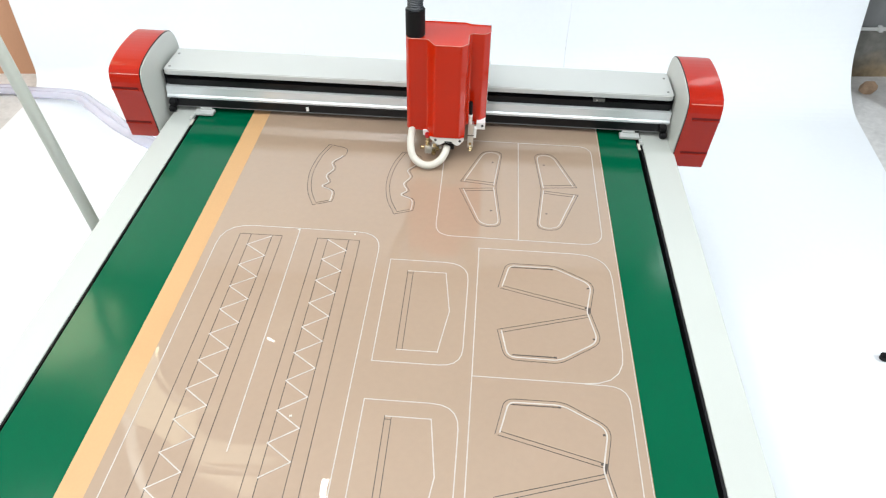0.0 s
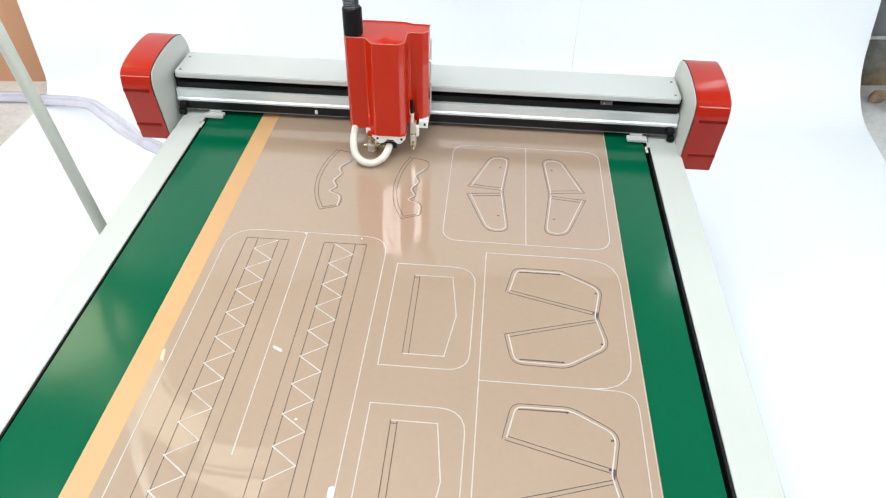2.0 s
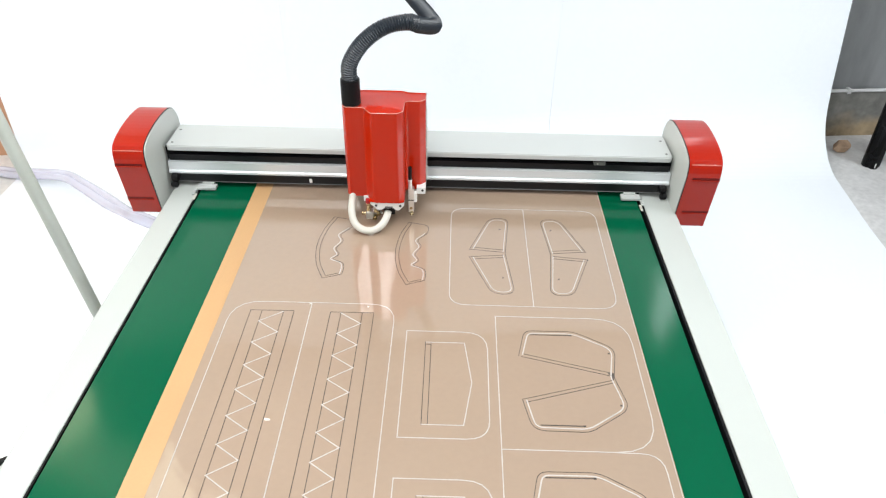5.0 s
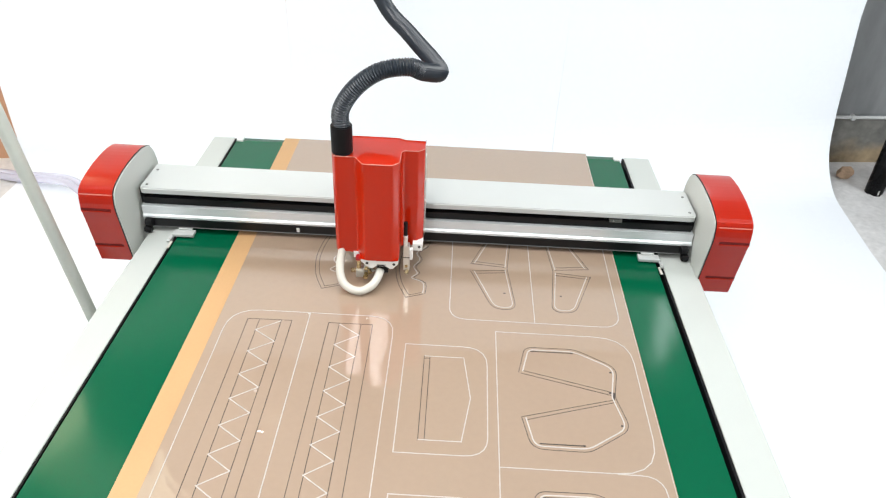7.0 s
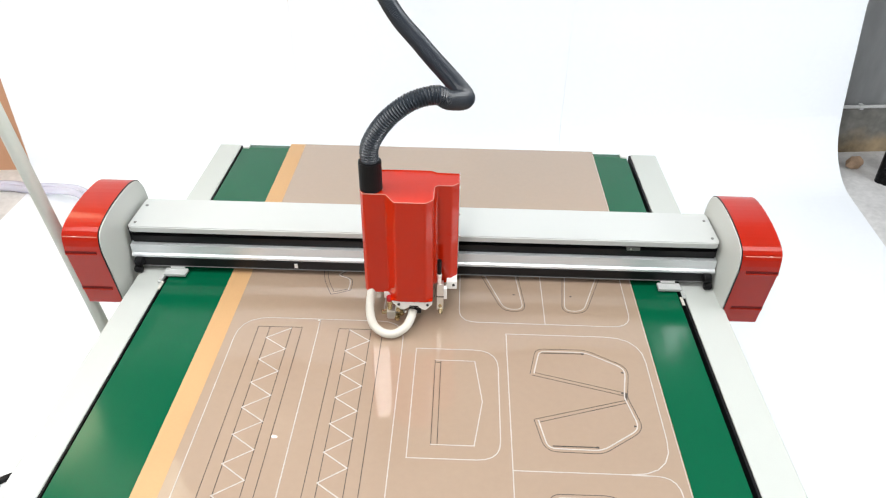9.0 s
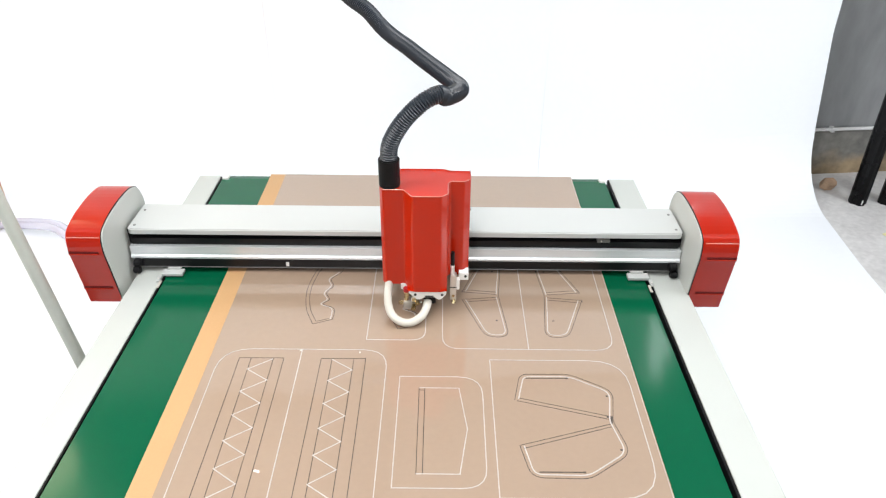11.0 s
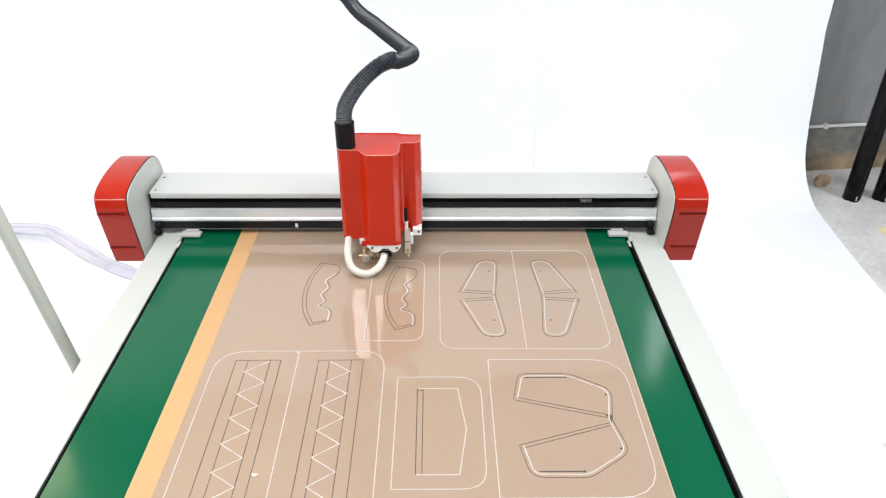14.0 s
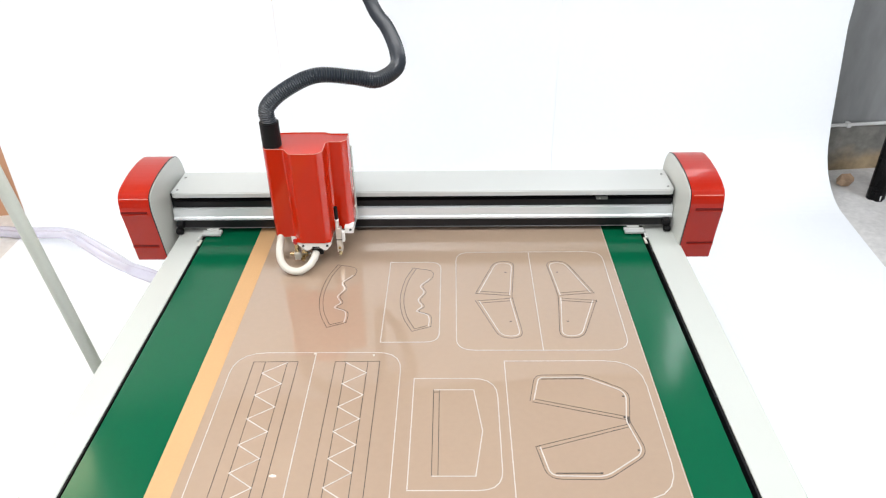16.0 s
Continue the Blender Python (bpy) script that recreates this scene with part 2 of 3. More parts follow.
def add_cyl(bm, p, q, r, n=20, r2=None, bevel=0.0):
    p, q = Vector(p), Vector(q)
    d = q - p
    m = Matrix.Translation((p + q) / 2) @ d.to_track_quat("Z", "Y").to_matrix().to_4x4()
    res = bmesh.ops.create_cone(bm, cap_ends=True, segments=n, radius1=r, radius2=r if r2 is None else r2, depth=d.length, matrix=m)
    if bevel:
        edges = {e for v in res["verts"] for e in v.link_edges if any(len(f.verts) > 4 for f in e.link_faces)}
        bmesh.ops.bevel(bm, geom=list(edges), offset=bevel, segments=2, affect="EDGES")
    return bm


def cyl(*a, **k):
    return add_cyl(bmesh.new(), *a, **k)


def prism(outline, lo, hi, axis="z", bevel=0.0, seg=2):
    """A straight body over an outline; axis z takes (x, y), axis x takes (y, z), axis y takes (x, z)."""
    put = {"z": lambda a, b, h: (a, b, h), "x": lambda a, b, h: (h, a, b), "y": lambda a, b, h: (a, h, b)}[axis]
    bm = bmesh.new()
    v0 = [bm.verts.new(put(a, b, lo)) for a, b in outline]
    v1 = [bm.verts.new(put(a, b, hi)) for a, b in outline]
    n = len(outline)
    bm.faces.new(v0)
    bm.faces.new(v1)
    for i in range(n):
        bm.faces.new((v0[i], v0[(i + 1) % n], v1[(i + 1) % n], v1[i]))
    bmesh.ops.recalc_face_normals(bm, faces=bm.faces)
    if bevel:
        bmesh.ops.bevel(bm, geom=list(bm.edges), offset=bevel, segments=seg, affect="EDGES", clamp_overlap=True)
    return bm


def spline(points, steps=8):
    """Catmull-Rom curve through the points."""
    p = [Vector(q) for q in points]
    p = [2 * p[0] - p[1], *p, 2 * p[-1] - p[-2]]
    out = []
    for i in range(1, len(p) - 2):
        a, b, c, d = p[i - 1:i + 3]
        for k in range(steps):
            t = k / steps
            out.append(0.5 * (2 * b + (c - a) * t + (2 * a - 5 * b + 4 * c - d) * t * t + (3 * b - a - 3 * c + d) * t ** 3))
    return out + [p[-2]]


def tube(points, r, n=12, rib=0.0):
    bm = bmesh.new()
    pts = [Vector(p) for p in points]
    rings, side = [], None
    for i, p in enumerate(pts):
        d = (pts[min(i + 1, len(pts) - 1)] - pts[max(i - 1, 0)]).normalized()
        side = (side - d * side.dot(d)).normalized() if side else d.orthogonal().normalized()
        up = d.cross(side)
        rr = r + (rib if i % 2 else 0)
        rings.append([bm.verts.new(p + rr * (math.cos(a) * side + math.sin(a) * up)) for a in (2 * math.pi * k / n for k in range(n))])
    for a, b in zip(rings, rings[1:]):
        for k in range(n):
            bm.faces.new((a[k], a[(k + 1) % n], b[(k + 1) % n], b[k]))
    bm.faces.new(rings[0])
    bm.faces.new(rings[-1])
    return bm


def rounded(points, closed=True, steps=5):
    """A path through corners (x, y, radius)."""
    n, out = len(points), []
    for i, (x, y, r) in enumerate(points):
        c = Vector((x, y))
        if not r or (not closed and i in (0, n - 1)):
            out.append(c)
            continue
        a, b = Vector(points[i - 1][:2]) - c, Vector(points[(i + 1) % n][:2]) - c
        r = min(r, a.length * 0.49, b.length * 0.49)
        p, q = c + a.normalized() * r, c + b.normalized() * r
        for k in range(steps + 1):
            t = k / steps
            out.append(p * (1 - t) ** 2 + c * 2 * t * (1 - t) + q * t * t)
    return out


def add_strip(bm, points, width, top, closed=False, bottom=-0.0006):
    """A raised flat line along a path on the sheet."""
    p = [Vector(q[:2]) for q in points]
    n = len(p)
    sec = []
    for i in range(n):
        a = p[i - 1] if closed or i else None
        b = p[(i + 1) % n] if closed or i < n - 1 else None
        d0 = (p[i] - a).normalized() if a is not None else (b - p[i]).normalized()
        d1 = (b - p[i]).normalized() if b is not None else d0
        n0, n1 = Vector((-d0.y, d0.x)), Vector((-d1.y, d1.x))
        m = (n0 + n1)
        m = m.normalized() if m.length > 1e-4 else n0
        m = m * (width / 2) / max(0.45, m.dot(n0))
        sec.append([bm.verts.new((*(p[i] + m), bottom)), bm.verts.new((*(p[i] + m * 0.8), top)), bm.verts.new((*(p[i] - m * 0.8), top)), bm.verts.new((*(p[i] - m), bottom))])
    for i in range(n if closed else n - 1):
        a, b = sec[i], sec[(i + 1) % n]
        for k in range(3):
            bm.faces.new((a[k], a[k + 1], b[k + 1], b[k]))
    return bm


# ---- room ----
def back_y(x, off=0.0):
    return 3.0 + TILT * x + off


def room():
    part("floor", box(-7, 7, -6, 6, -0.2, 0), M_CONCRETE, None, "", kind="structure")
    turn = math.atan(TILT)
    for name, x0, x1, z0, z1, mat, off in (("wall_north_tan", -7, 0, 0, CEIL, M_ORANGE_WALL, 0), ("wall_north_grey", 0, 7, 0.31, CEIL, M_GREY_WALL, 0), ("wall_north_plinth", 0, 7, 0, 0.31, M_DIRTY_WALL, -0.01)):
        bm = prism([(x0, back_y(x0, 0.18 + off)), (x1, back_y(x1, 0.18 + off)), (x1, back_y(x1, 0.4)), (x0, back_y(x0, 0.4))], z0, z1)
        part(name, bm, mat, kind="structure")
    # three walls and a ceiling out of view, added to close the room
    part("wall_west", box(-7.2, -7, -6, 4.5, 0, CEIL), M_CEILING, kind="structure")
    part("wall_east", box(7, 7.2, -6, 4.5, 0, CEIL), M_CEILING, kind="structure")
    part("wall_south", box(-7.2, 7.2, -6.2, -6, 0, CEIL), M_CEILING, kind="structure")
    part("ceiling", box(-7.2, 7.2, -6.2, 4.5, CEIL, CEIL + 0.2), M_DIM_CEILING, kind="structure")
    for ob, text in (("floor", "worn grey concrete workshop floor"), ("wall_north_tan", "smooth tan painted workshop wall"), ("wall_north_grey", "grey painted metal workshop wall"), ("wall_north_plinth", "stained dark concrete wall base")):
        tagged(bpy.data.objects[ob], text)


def backdrop():
    """Three lengths of white paper that hang down the wall and sweep out over the floor."""
    top = thing("paper_backdrop", "white paper studio backdrop hung on the wall and swept over the floor", "backdrop", kind="structure")
    for i, (x0, x1) in enumerate(((-2.4, -0.8255), (-0.8245, 0.6945), (0.6955, 2.335))):
        lift = 0.004 + 0.002 * (i % 2)
        bm = bmesh.new()
        grid = []
        # the lengths meet edge to edge, with a hairline gap that widens and closes on the way up
        xs = [x0 + (x1 - x0) * a / 12 for a in range(13)]
        if i == 1:
            xs = sorted(xs + [x0 + 0.008, x0 + 0.018, x0 + 0.03, x1 - 0.03, x1 - 0.018, x1 - 0.008])
        nx = len(xs) - 1
        def gap(x, z):
            if i != 1 or x0 < x < x1:
                return 0.0
            return (1 if x == x0 else -1) * (0.0002 + 0.0005 * math.sin(2.6 * z + 3 * x))

        for a, x in enumerate(xs):
            edge = max(0.0, 1 - min(x - x0, x1 - x) / 0.03) ** 2 * 0.002 if i == 1 else 0.0
            y1 = back_y(x) - lift
            r = 0.28 + 0.06 * x
            flare = max(0.0, (x - 1.9) / 0.485) * 0.085
            col = [(y, lift) for y in (-4.5, -3, -1.5, -0.5, 0.3, 1.0, 1.6, 2.0, 2.2, 2.35, y1 - r - 0.02)]
            col += [(y1 - r + r * math.sin(k * math.pi / 36), lift + r - r * math.cos(k * math.pi / 36)) for k in range(0, 19)]
            col += [(y1, z) for z in (0.5, 0.6, 0.7, 0.8, 1.0, 1.5, 2.0, 2.6, 3.2)]
            w = 0.0006 * math.sin(a * 2.3 + i)
            grid.append([bm.verts.new((x + gap(x, z) + flare * (max(0.0, min(1.0, (1.05 - z) / 0.7)) if y > y1 - r - 0.001 else 0.45 + 0.55 * math.exp((y - y1 + r) / 0.3)), y - ((w + edge * (0.55 + 0.45 * math.sin(5.2 * z + x))) if z > 0.5 else 0), z + (abs(w) * 0.6 + edge * 0.2 if z < 0.1 else 0))) for y, z in col])
        for a in range(nx):
            for b in range(len(grid[0]) - 1):
                bm.faces.new((grid[a][b], grid[a + 1][b], grid[a + 1][b + 1], grid[a][b + 1]))
        ob = part("paper_strip", bm, M_PAPER, top)
        s = ob.modifiers.new("thickness", "SOLIDIFY")
        s.thickness, s.offset = 0.0015, 1


# ---- cutting table ----
X_L, X_R, Y_A, Y_B = -0.75, 0.75, -0.62, 1.642


def cutting_table():
    t = thing("cutting_table", "flatbed cutting machine table with grey-white side rails", "machine", (0, 0, 0))
    part("rail", box(-0.842, X_L - 0.008, Y_A, Y_B, Z0 - 0.11, Z0 - 0.002, bevel=0.004), M_RAIL, t, "grey-white powder-coated side rail")
    part("rail", box(X_R + 0.018, 0.866, Y_A, Y_B, Z0 - 0.11, Z0 - 0.002, bevel=0.004), M_RAIL, t, "grey-white powder-coated side rail")
    part("bed", box(X_L + 0.004, X_R - 0.004, Y_A, Y_B - 0.02, Z0 - 0.10, Z0 - 0.02), M_BLACK, t, "black table bed")
    part("gap_liner", box(X_R - 0.004, X_R + 0.018, Y_A, Y_B - 0.02, Z0 - 0.10, Z0 - 0.045), M_BLACK, t, "black gap beside the belt")
    part("gap_liner", box(X_L - 0.008, X_L + 0.004, Y_A, Y_B - 0.02, Z0 - 0.10, Z0 - 0.035), M_BLACK, t, "black gap beside the belt")
    part("gap_wall", box(X_R + 0.011, X_R + 0.018, Y_A, Y_B - 0.004, Z0 - 0.10, Z0 - 0.005), M_BLACK, t, "black inner edge of the rail")
    part("gap_wall", box(X_L - 0.008, X_L - 0.0035, Y_A, Y_B - 0.004, Z0 - 0.10, Z0 - 0.005), M_BLACK, t, "black inner edge of the rail")
    for sx in (-1, 1):
        part("side_panel", box(0.76 * sx - 0.04, 0.76 * sx + 0.04, Y_A + 0.1, Y_B - 0.1, 0.30, Z0 - 0.11), M_RAIL, t)
        for y in (Y_A + 0.2, Y_B - 0.25):
            part("leg", box(0.76 * sx - 0.05, 0.76 * sx + 0.05, y - 0.05, y + 0.05, 0, 0.30, bevel=0.004), M_RAIL, t)
    part("roller", cyl((X_L, Y_B - 0.01, Z0 - 0.045), (X_R, Y_B - 0.01, Z0 - 0.045), 0.036, 24), M_DARK, t)
    for x in (-0.735, 0.738):
        part("bracket", box(x - 0.012, x + 0.012, Y_B - 0.03, Y_B + 0.004, Z0 - 0.01, Z0 + 0.004, bevel=0.002), M_WHITE, t)

    b = thing("conveyor_belt", "smooth green conveyor belt stretched over the table", "belt", (0, 0, 0))
    prof = [(Y_A, Z0 - 0.008)] + [(y, Z0 - 0.004) for y in (Y_A + 0.02, Y_B - 0.02)] + [(Y_B + 0.03 * math.sin(a) - 0.005, Z0 - 0.044 + 0.04 * math.cos(a)) for a in (0.3, 0.8, 1.3, 1.8, 2.4, 3.0)]
    low = [(y, z - 0.004 if y < Y_B - 0.01 else z) for y, z in prof]
    bm = bmesh.new()
    g = [[bm.verts.new((x, y, z)) for y, z in prof] for x in (X_L + 0.002, X_R - 0.001)]
    h = [[bm.verts.new((x, y - (0.004 if i > 2 else 0), z - 0.004)) for i, (y, z) in enumerate(prof)] for x in (X_L + 0.002, X_R - 0.001)]
    for i in range(len(prof) - 1):
        bm.faces.new((g[0][i], g[1][i], g[1][i + 1], g[0][i + 1]))
        bm.faces.new((h[0][i], h[1][i], h[1][i + 1], h[0][i + 1]))
        for s in (0, 1):
            bm.faces.new((g[s][i], g[s][i + 1], h[s][i + 1], h[s][i]))
    part("belt", bm, M_BELT, b)


# ---- the sheet that is being cut ----
def sheet():
    u = thing("backing_sheet", "orange kraft backing sheet lying on the green belt", "sheet", (0, 0, Z0))
    part("backing", box(-0.565, 0.6215, -0.58, 1.656, -0.0035, -0.0015), M_ORANGE, u)
    s = thing("film_covered_sheet", "tan sheet under glossy clear film with pale and dark cut outlines", "sheet", (0, 0, Z0))
    part("film", box(-0.506, 0.6205, -0.58, 1.654, -0.0015, 0.0), M_SHEET, s, "glossy tan film-covered sheet")

    def white(pts, closed=False, w=0.0030):
        part("pale_cut", add_strip(bmesh.new(), pts, w, 0.0005, closed), M_LINE_W, s, "pale cut line")

    def dark(pts, closed=False, w=0.0019):
        part("dark_crease", add_strip(bmesh.new(), pts, w, 0.0004, closed), M_LINE_B, s, "dark crease line")

    white([(0.6185, -0.57), (0.6185, 1.64)], w=0.0018)
    # long panel with two zigzag strips
    white(rounded([(-0.482, 0.602, 0.085), (-0.032, 0.602, 0.07), (-0.030, -0.50, 0.06), (-0.478, -0.50, 0.06)]), True, 0.0030)
    white([(-0.2645, 0.602), (-0.2575, -0.125)], w=0.0034)
    for xs, flip, n in (((-0.427, -0.3955, -0.336, -0.308), True, 25), ((-0.208, -0.179, -0.1205, -0.089), False, 19)):
        for k, x in enumerate(xs):
            dark([(x, 0.565), (x + 0.003, -0.47)])
        dark([(xs[0], 0.565), (xs[3], 0.566)])
        z = [(xs[2] if (i % 2 == 0) == flip else xs[1], 0.562 - 0.0412 * i) for i in range(n)]
        white(z, w=0.0032)
    # panel with two pairs of wings
    white(rounded([(0.116, 1.105, 0.05), (0.592, 1.105, 0.05), (0.588, 0.608, 0.055), (0.116, 0.610, 0.05)]), True)
    white([(0.354, 1.105), (0.352, 0.609)])
    for m in (1, -1):
        def fx(pts, inset=0.0):
            return [(0.3535 + m * (x - 0.3535), y, r) for x, y, r in pts]
        up = [(0.174, 0.872, 0), (0.240, 1.050, 0.035), (0.303, 1.048, 0.03), (0.284, 0.856, 0)]
        lo = [(0.284, 0.856, 0), (0.304, 0.662, 0.04), (0.238, 0.660, 0.04), (0.173, 0.838, 0)]
        upi = [(0.185, 0.876, 0), (0.245, 1.041, 0.03), (0.295, 1.038, 0.025), (0.2775, 0.862, 0)]
        loi = [(0.2775, 0.850, 0), (0.296, 0.670, 0.03), (0.243, 0.670, 0.03), (0.185, 0.835, 0)]
        dark(rounded(fx(up), False))
        dark(rounded(fx(lo), False))
        white(rounded(fx(upi), False))
        white(rounded(fx(loi), False))
        dark([p[:2] for p in fx([(0.176, 0.874, 0), (0.278, 0.862, 0)])])
        dark([p[:2] for p in fx([(0.180, 0.886, 0), (0.279, 0.874, 0)])])
        dark([p[:2] for p in fx([(0.178, 0.836, 0), (0.280, 0.848, 0)])])
        dark([p[:2] for p in fx([(0.183, 0.824, 0), (0.278, 0.836, 0)])])
        if m < 0:
            dark([(0.530, 0.832), (0.534, 0.832)], w=0.008)
        for y in (0.985, 0.735):
            x = 0.3535 + m * (0.272 - 0.3535)
            dark([(x - 0.003, y), (x + 0.003, y + 0.001)], w=0.005)
    # two panels with a folded double flap
    white(rounded([(0.242, 0.118, 0), (0.243, 0.565, 0), (0.600, 0.565, 0.095), (0.597, 0.118, 0.10), (0.242, 0.118, 0)], False))
    white(rounded([(0.242, 0.118, 0), (0.240, -0.329, 0), (0.597, -0.329, 0.1), (0.600, 0.116, 0.10), (0.500, 0.117, 0)], False))
    for dy in (0.0, -0.449):
        dark(rounded([(0.298, 0.415 + dy, 0), (0.318, 0.510 + dy, 0.022), (0.449, 0.511 + dy, 0.02), (0.551, 0.450 + dy, 0.03), (0.531, 0.347 + dy, 0.01), (0.553, 0.246 + dy, 0.03), (0.448, 0.172 + dy, 0.02), (0.317, 0.174 + dy, 0.03), (0.298, 0.268 + dy, 0)], False))
        white(rounded([(0.308, 0.419 + dy, 0), (0.327, 0.501 + dy, 0.015), (0.446, 0.502 + dy, 0.02), (0.542, 0.446 + dy, 0.025), (0.523, 0.347 + dy, 0.01), (0.543, 0.249 + dy, 0.025), (0.446, 0.181 + dy, 0.02), (0.324, 0.183 + dy, 0.02), (0.308, 0.266 + dy, 0)], False), w=0.0038)
        for a, b in (((0.308, 0.423), (0.527, 0.362)), ((0.304, 0.413), (0.524, 0.352)), ((0.300, 0.268), (0.527, 0.338)), ((0.306, 0.258), (0.524, 0.328))):
            dark([(a[0], a[1] + dy), (b[0], b[1] + dy)])
        dark([(0.332, 0.495 + dy), (0.440, 0.496 + dy)], w=0.0032)
        dark([(0.335, 0.190 + dy), (0.437, 0.190 + dy)], w=0.0036)
        dark([(0.526, 0.338 + dy), (0.530, 0.362 + dy)], w=0.007)
        for x, y in ((0.440, 0.496), (0.532, 0.432), (0.533, 0.256), (0.437, 0.190), (0.521, 0.360)):
            dark([(x - 0.003, y + dy), (x + 0.003, y + dy)], w=0.006)
    # two panels with a five-sided pocket
    for dy in (0.0, -0.4645):
        white(rounded([(0.006, 0.143 + dy, 0), (0.006, 0.498 + dy, 0), (0.219, 0.498 + dy, 0.065), (0.217, 0.143 + dy, 0.055)]), True)
        for x in (0.0575, 0.072):
            dark([(x, 0.457 + dy), (x + 0.001, 0.180 + dy)])
        white([(0.058, 0.456 + dy), (0.159, 0.456 + dy), (0.177, 0.317 + dy), (0.157, 0.182 + dy), (0.058, 0.182 + dy)])
        dark([(0.0575, 0.448 + dy), (0.072, 0.448 + dy)])
    # two grip outlines
    for dx, dy in ((0.003, 0.0), (0.247, -0.020)):
        def at(pts):
            return [(x + dx, y + dy) for x, y in pts]
        left = [p[:2] for p in spline([(-0.268, 1.034, 0), (-0.290, 0.962, 0), (-0.299, 0.870, 0), (-0.286, 0.782, 0), (-0.257, 0.712, 0)], 5)]
        left2 = [p[:2] for p in spline([(-0.258, 1.028, 0), (-0.279, 0.960, 0), (-0.288, 0.870, 0), (-0.276, 0.788, 0), (-0.250, 0.724, 0)], 5)]
        right = [p[:2] for p in spline([(-0.268, 1.034, 0), (-0.209, 1.016, 0), (-0.206, 0.975, 0), (-0.233, 0.935, 0), (-0.222, 0.900, 0), (-0.238, 0.862, 0), (-0.225, 0.830, 0), (-0.240, 0.806, 0), (-0.206, 0.785, 0), (-0.203, 0.740, 0), (-0.211, 0.731, 0), (-0.257, 0.712, 0)], 5)]
        inner = [(x - 0.007, y) for x, y in right[10:48]]
        dark(at(left))
        dark(at(left2))
        dark(at(right))
        white(at(inner), w=0.0036)
        dark(at([(-0.249, 0.724), (-0.214, 0.738)]))
    return s


def fresh_cuts(s):
    """The outline that the head cuts while the clip runs: short lengths that come up to the surface as the tool passes."""
    path = rounded([(-0.0945, 1.047, 0), (-0.0945, 0.645, 0), (0.068, 0.645, 0.04), (0.068, 1.047, 0.04), (-0.0945, 1.047, 0)], False, 6)
    dense = []
    for a, b in zip(path, path[1:]):
        k = max(1, round((b - a).length / 0.033))
        dense += [a.lerp(b, i / k) for i in range(k)]
    dense.append(path[-1])
    # when the tool is at a length along the outline
    marks = [(0.0, 5.0), (0.40, 8.2), (0.54, 9.5), (0.60, 9.85), (0.95, 12.45), (1.00, 12.9), (1.13, 14.25)]
    done, out, i = 0.0, [], 0
    while i < len(dense) - 1:
        j = min(i + 2, len(dense) - 1)
        bm = add_strip(bmesh.new(), dense[i:j + 1], 0.0034, 0.0005)
        ob = part("fresh_cut", bm, M_LINE_W, s, "pale freshly cut line")
        done += sum((dense[k + 1] - dense[k]).length for k in range(i, j))
        for (l0, t0), (l1, t1) in zip(marks, marks[1:]):
            if l0 <= done <= l1 + 0.02:
                when = t0 + (t1 - t0) * min(1.0, (done - l0) / (l1 - l0))
                break
        out.append((ob, min(when, 15.0)))
        i = j
    return out


# ---- gantry ----
GY = 1.2           # where the beam's front stands at the start
TRAVEL = [           # seconds, head along the beam, gantry along the table
    (0, 0, 0), (0.25, -0.004, 0.004), (0.5, -0.037, 0.010), (0.65, -0.115, 0.014), (0.8, -0.206, 0.018), (1, -0.209, 0.018), (2, -0.208, 0.018), (3, -0.208, 0.019),
    (4, -0.208, 0.018), (4.7, -0.208, 0.020), (5.0, -0.209, 0.012), (6, -0.210, -0.108), (7, -0.212, -0.235), (7.5, -0.214, -0.297),
    (8, -0.213, -0.366), (8.5, -0.196, -0.392), (9, -0.133, -0.393), (9.5, -0.070, -0.391), (9.8, -0.050, -0.376), (10.5, -0.050, -0.290),
    (11.3, -0.050, -0.185), (12, -0.050, -0.088), (12.5, -0.050, -0.020), (13, -0.072, 0.019), (13.5, -0.118, 0.024), (14, -0.181, 0.024),
    (14.5, -0.210, 0.025), (14.7, -0.224, 0.027), (15, -0.327, 0.035), (15.3, -0.446, 0.043), (15.5, -0.453, 0.045), (16, -0.453, 0.050)]


def cap_outline(grow=0.0):
    """Side profile (y, z) of an end housing, over the beam's front and the cutting surface."""
    pts = [(-0.097, -0.056), (-0.118, 0.070), (-0.133, 0.160), (-0.122, 0.207), (-0.080, 0.222), (-0.02, 0.232), (0.06, 0.235), (0.125, 0.229), (0.168, 0.212), (0.192, 0.168), (0.200, 0.11), (0.200, -0.056)]
    smooth = rounded([(y, z, r) for (y, z), r in zip(pts, (0.008, 0.04, 0.03, 0.02, 0.03, 0.04, 0.04, 0.03, 0.03, 0.03, 0.02, 0.01))], True, 3)
    c = Vector((0.03, 0.1))
    return [p + (p - c).normalized() * grow for p in smooth]


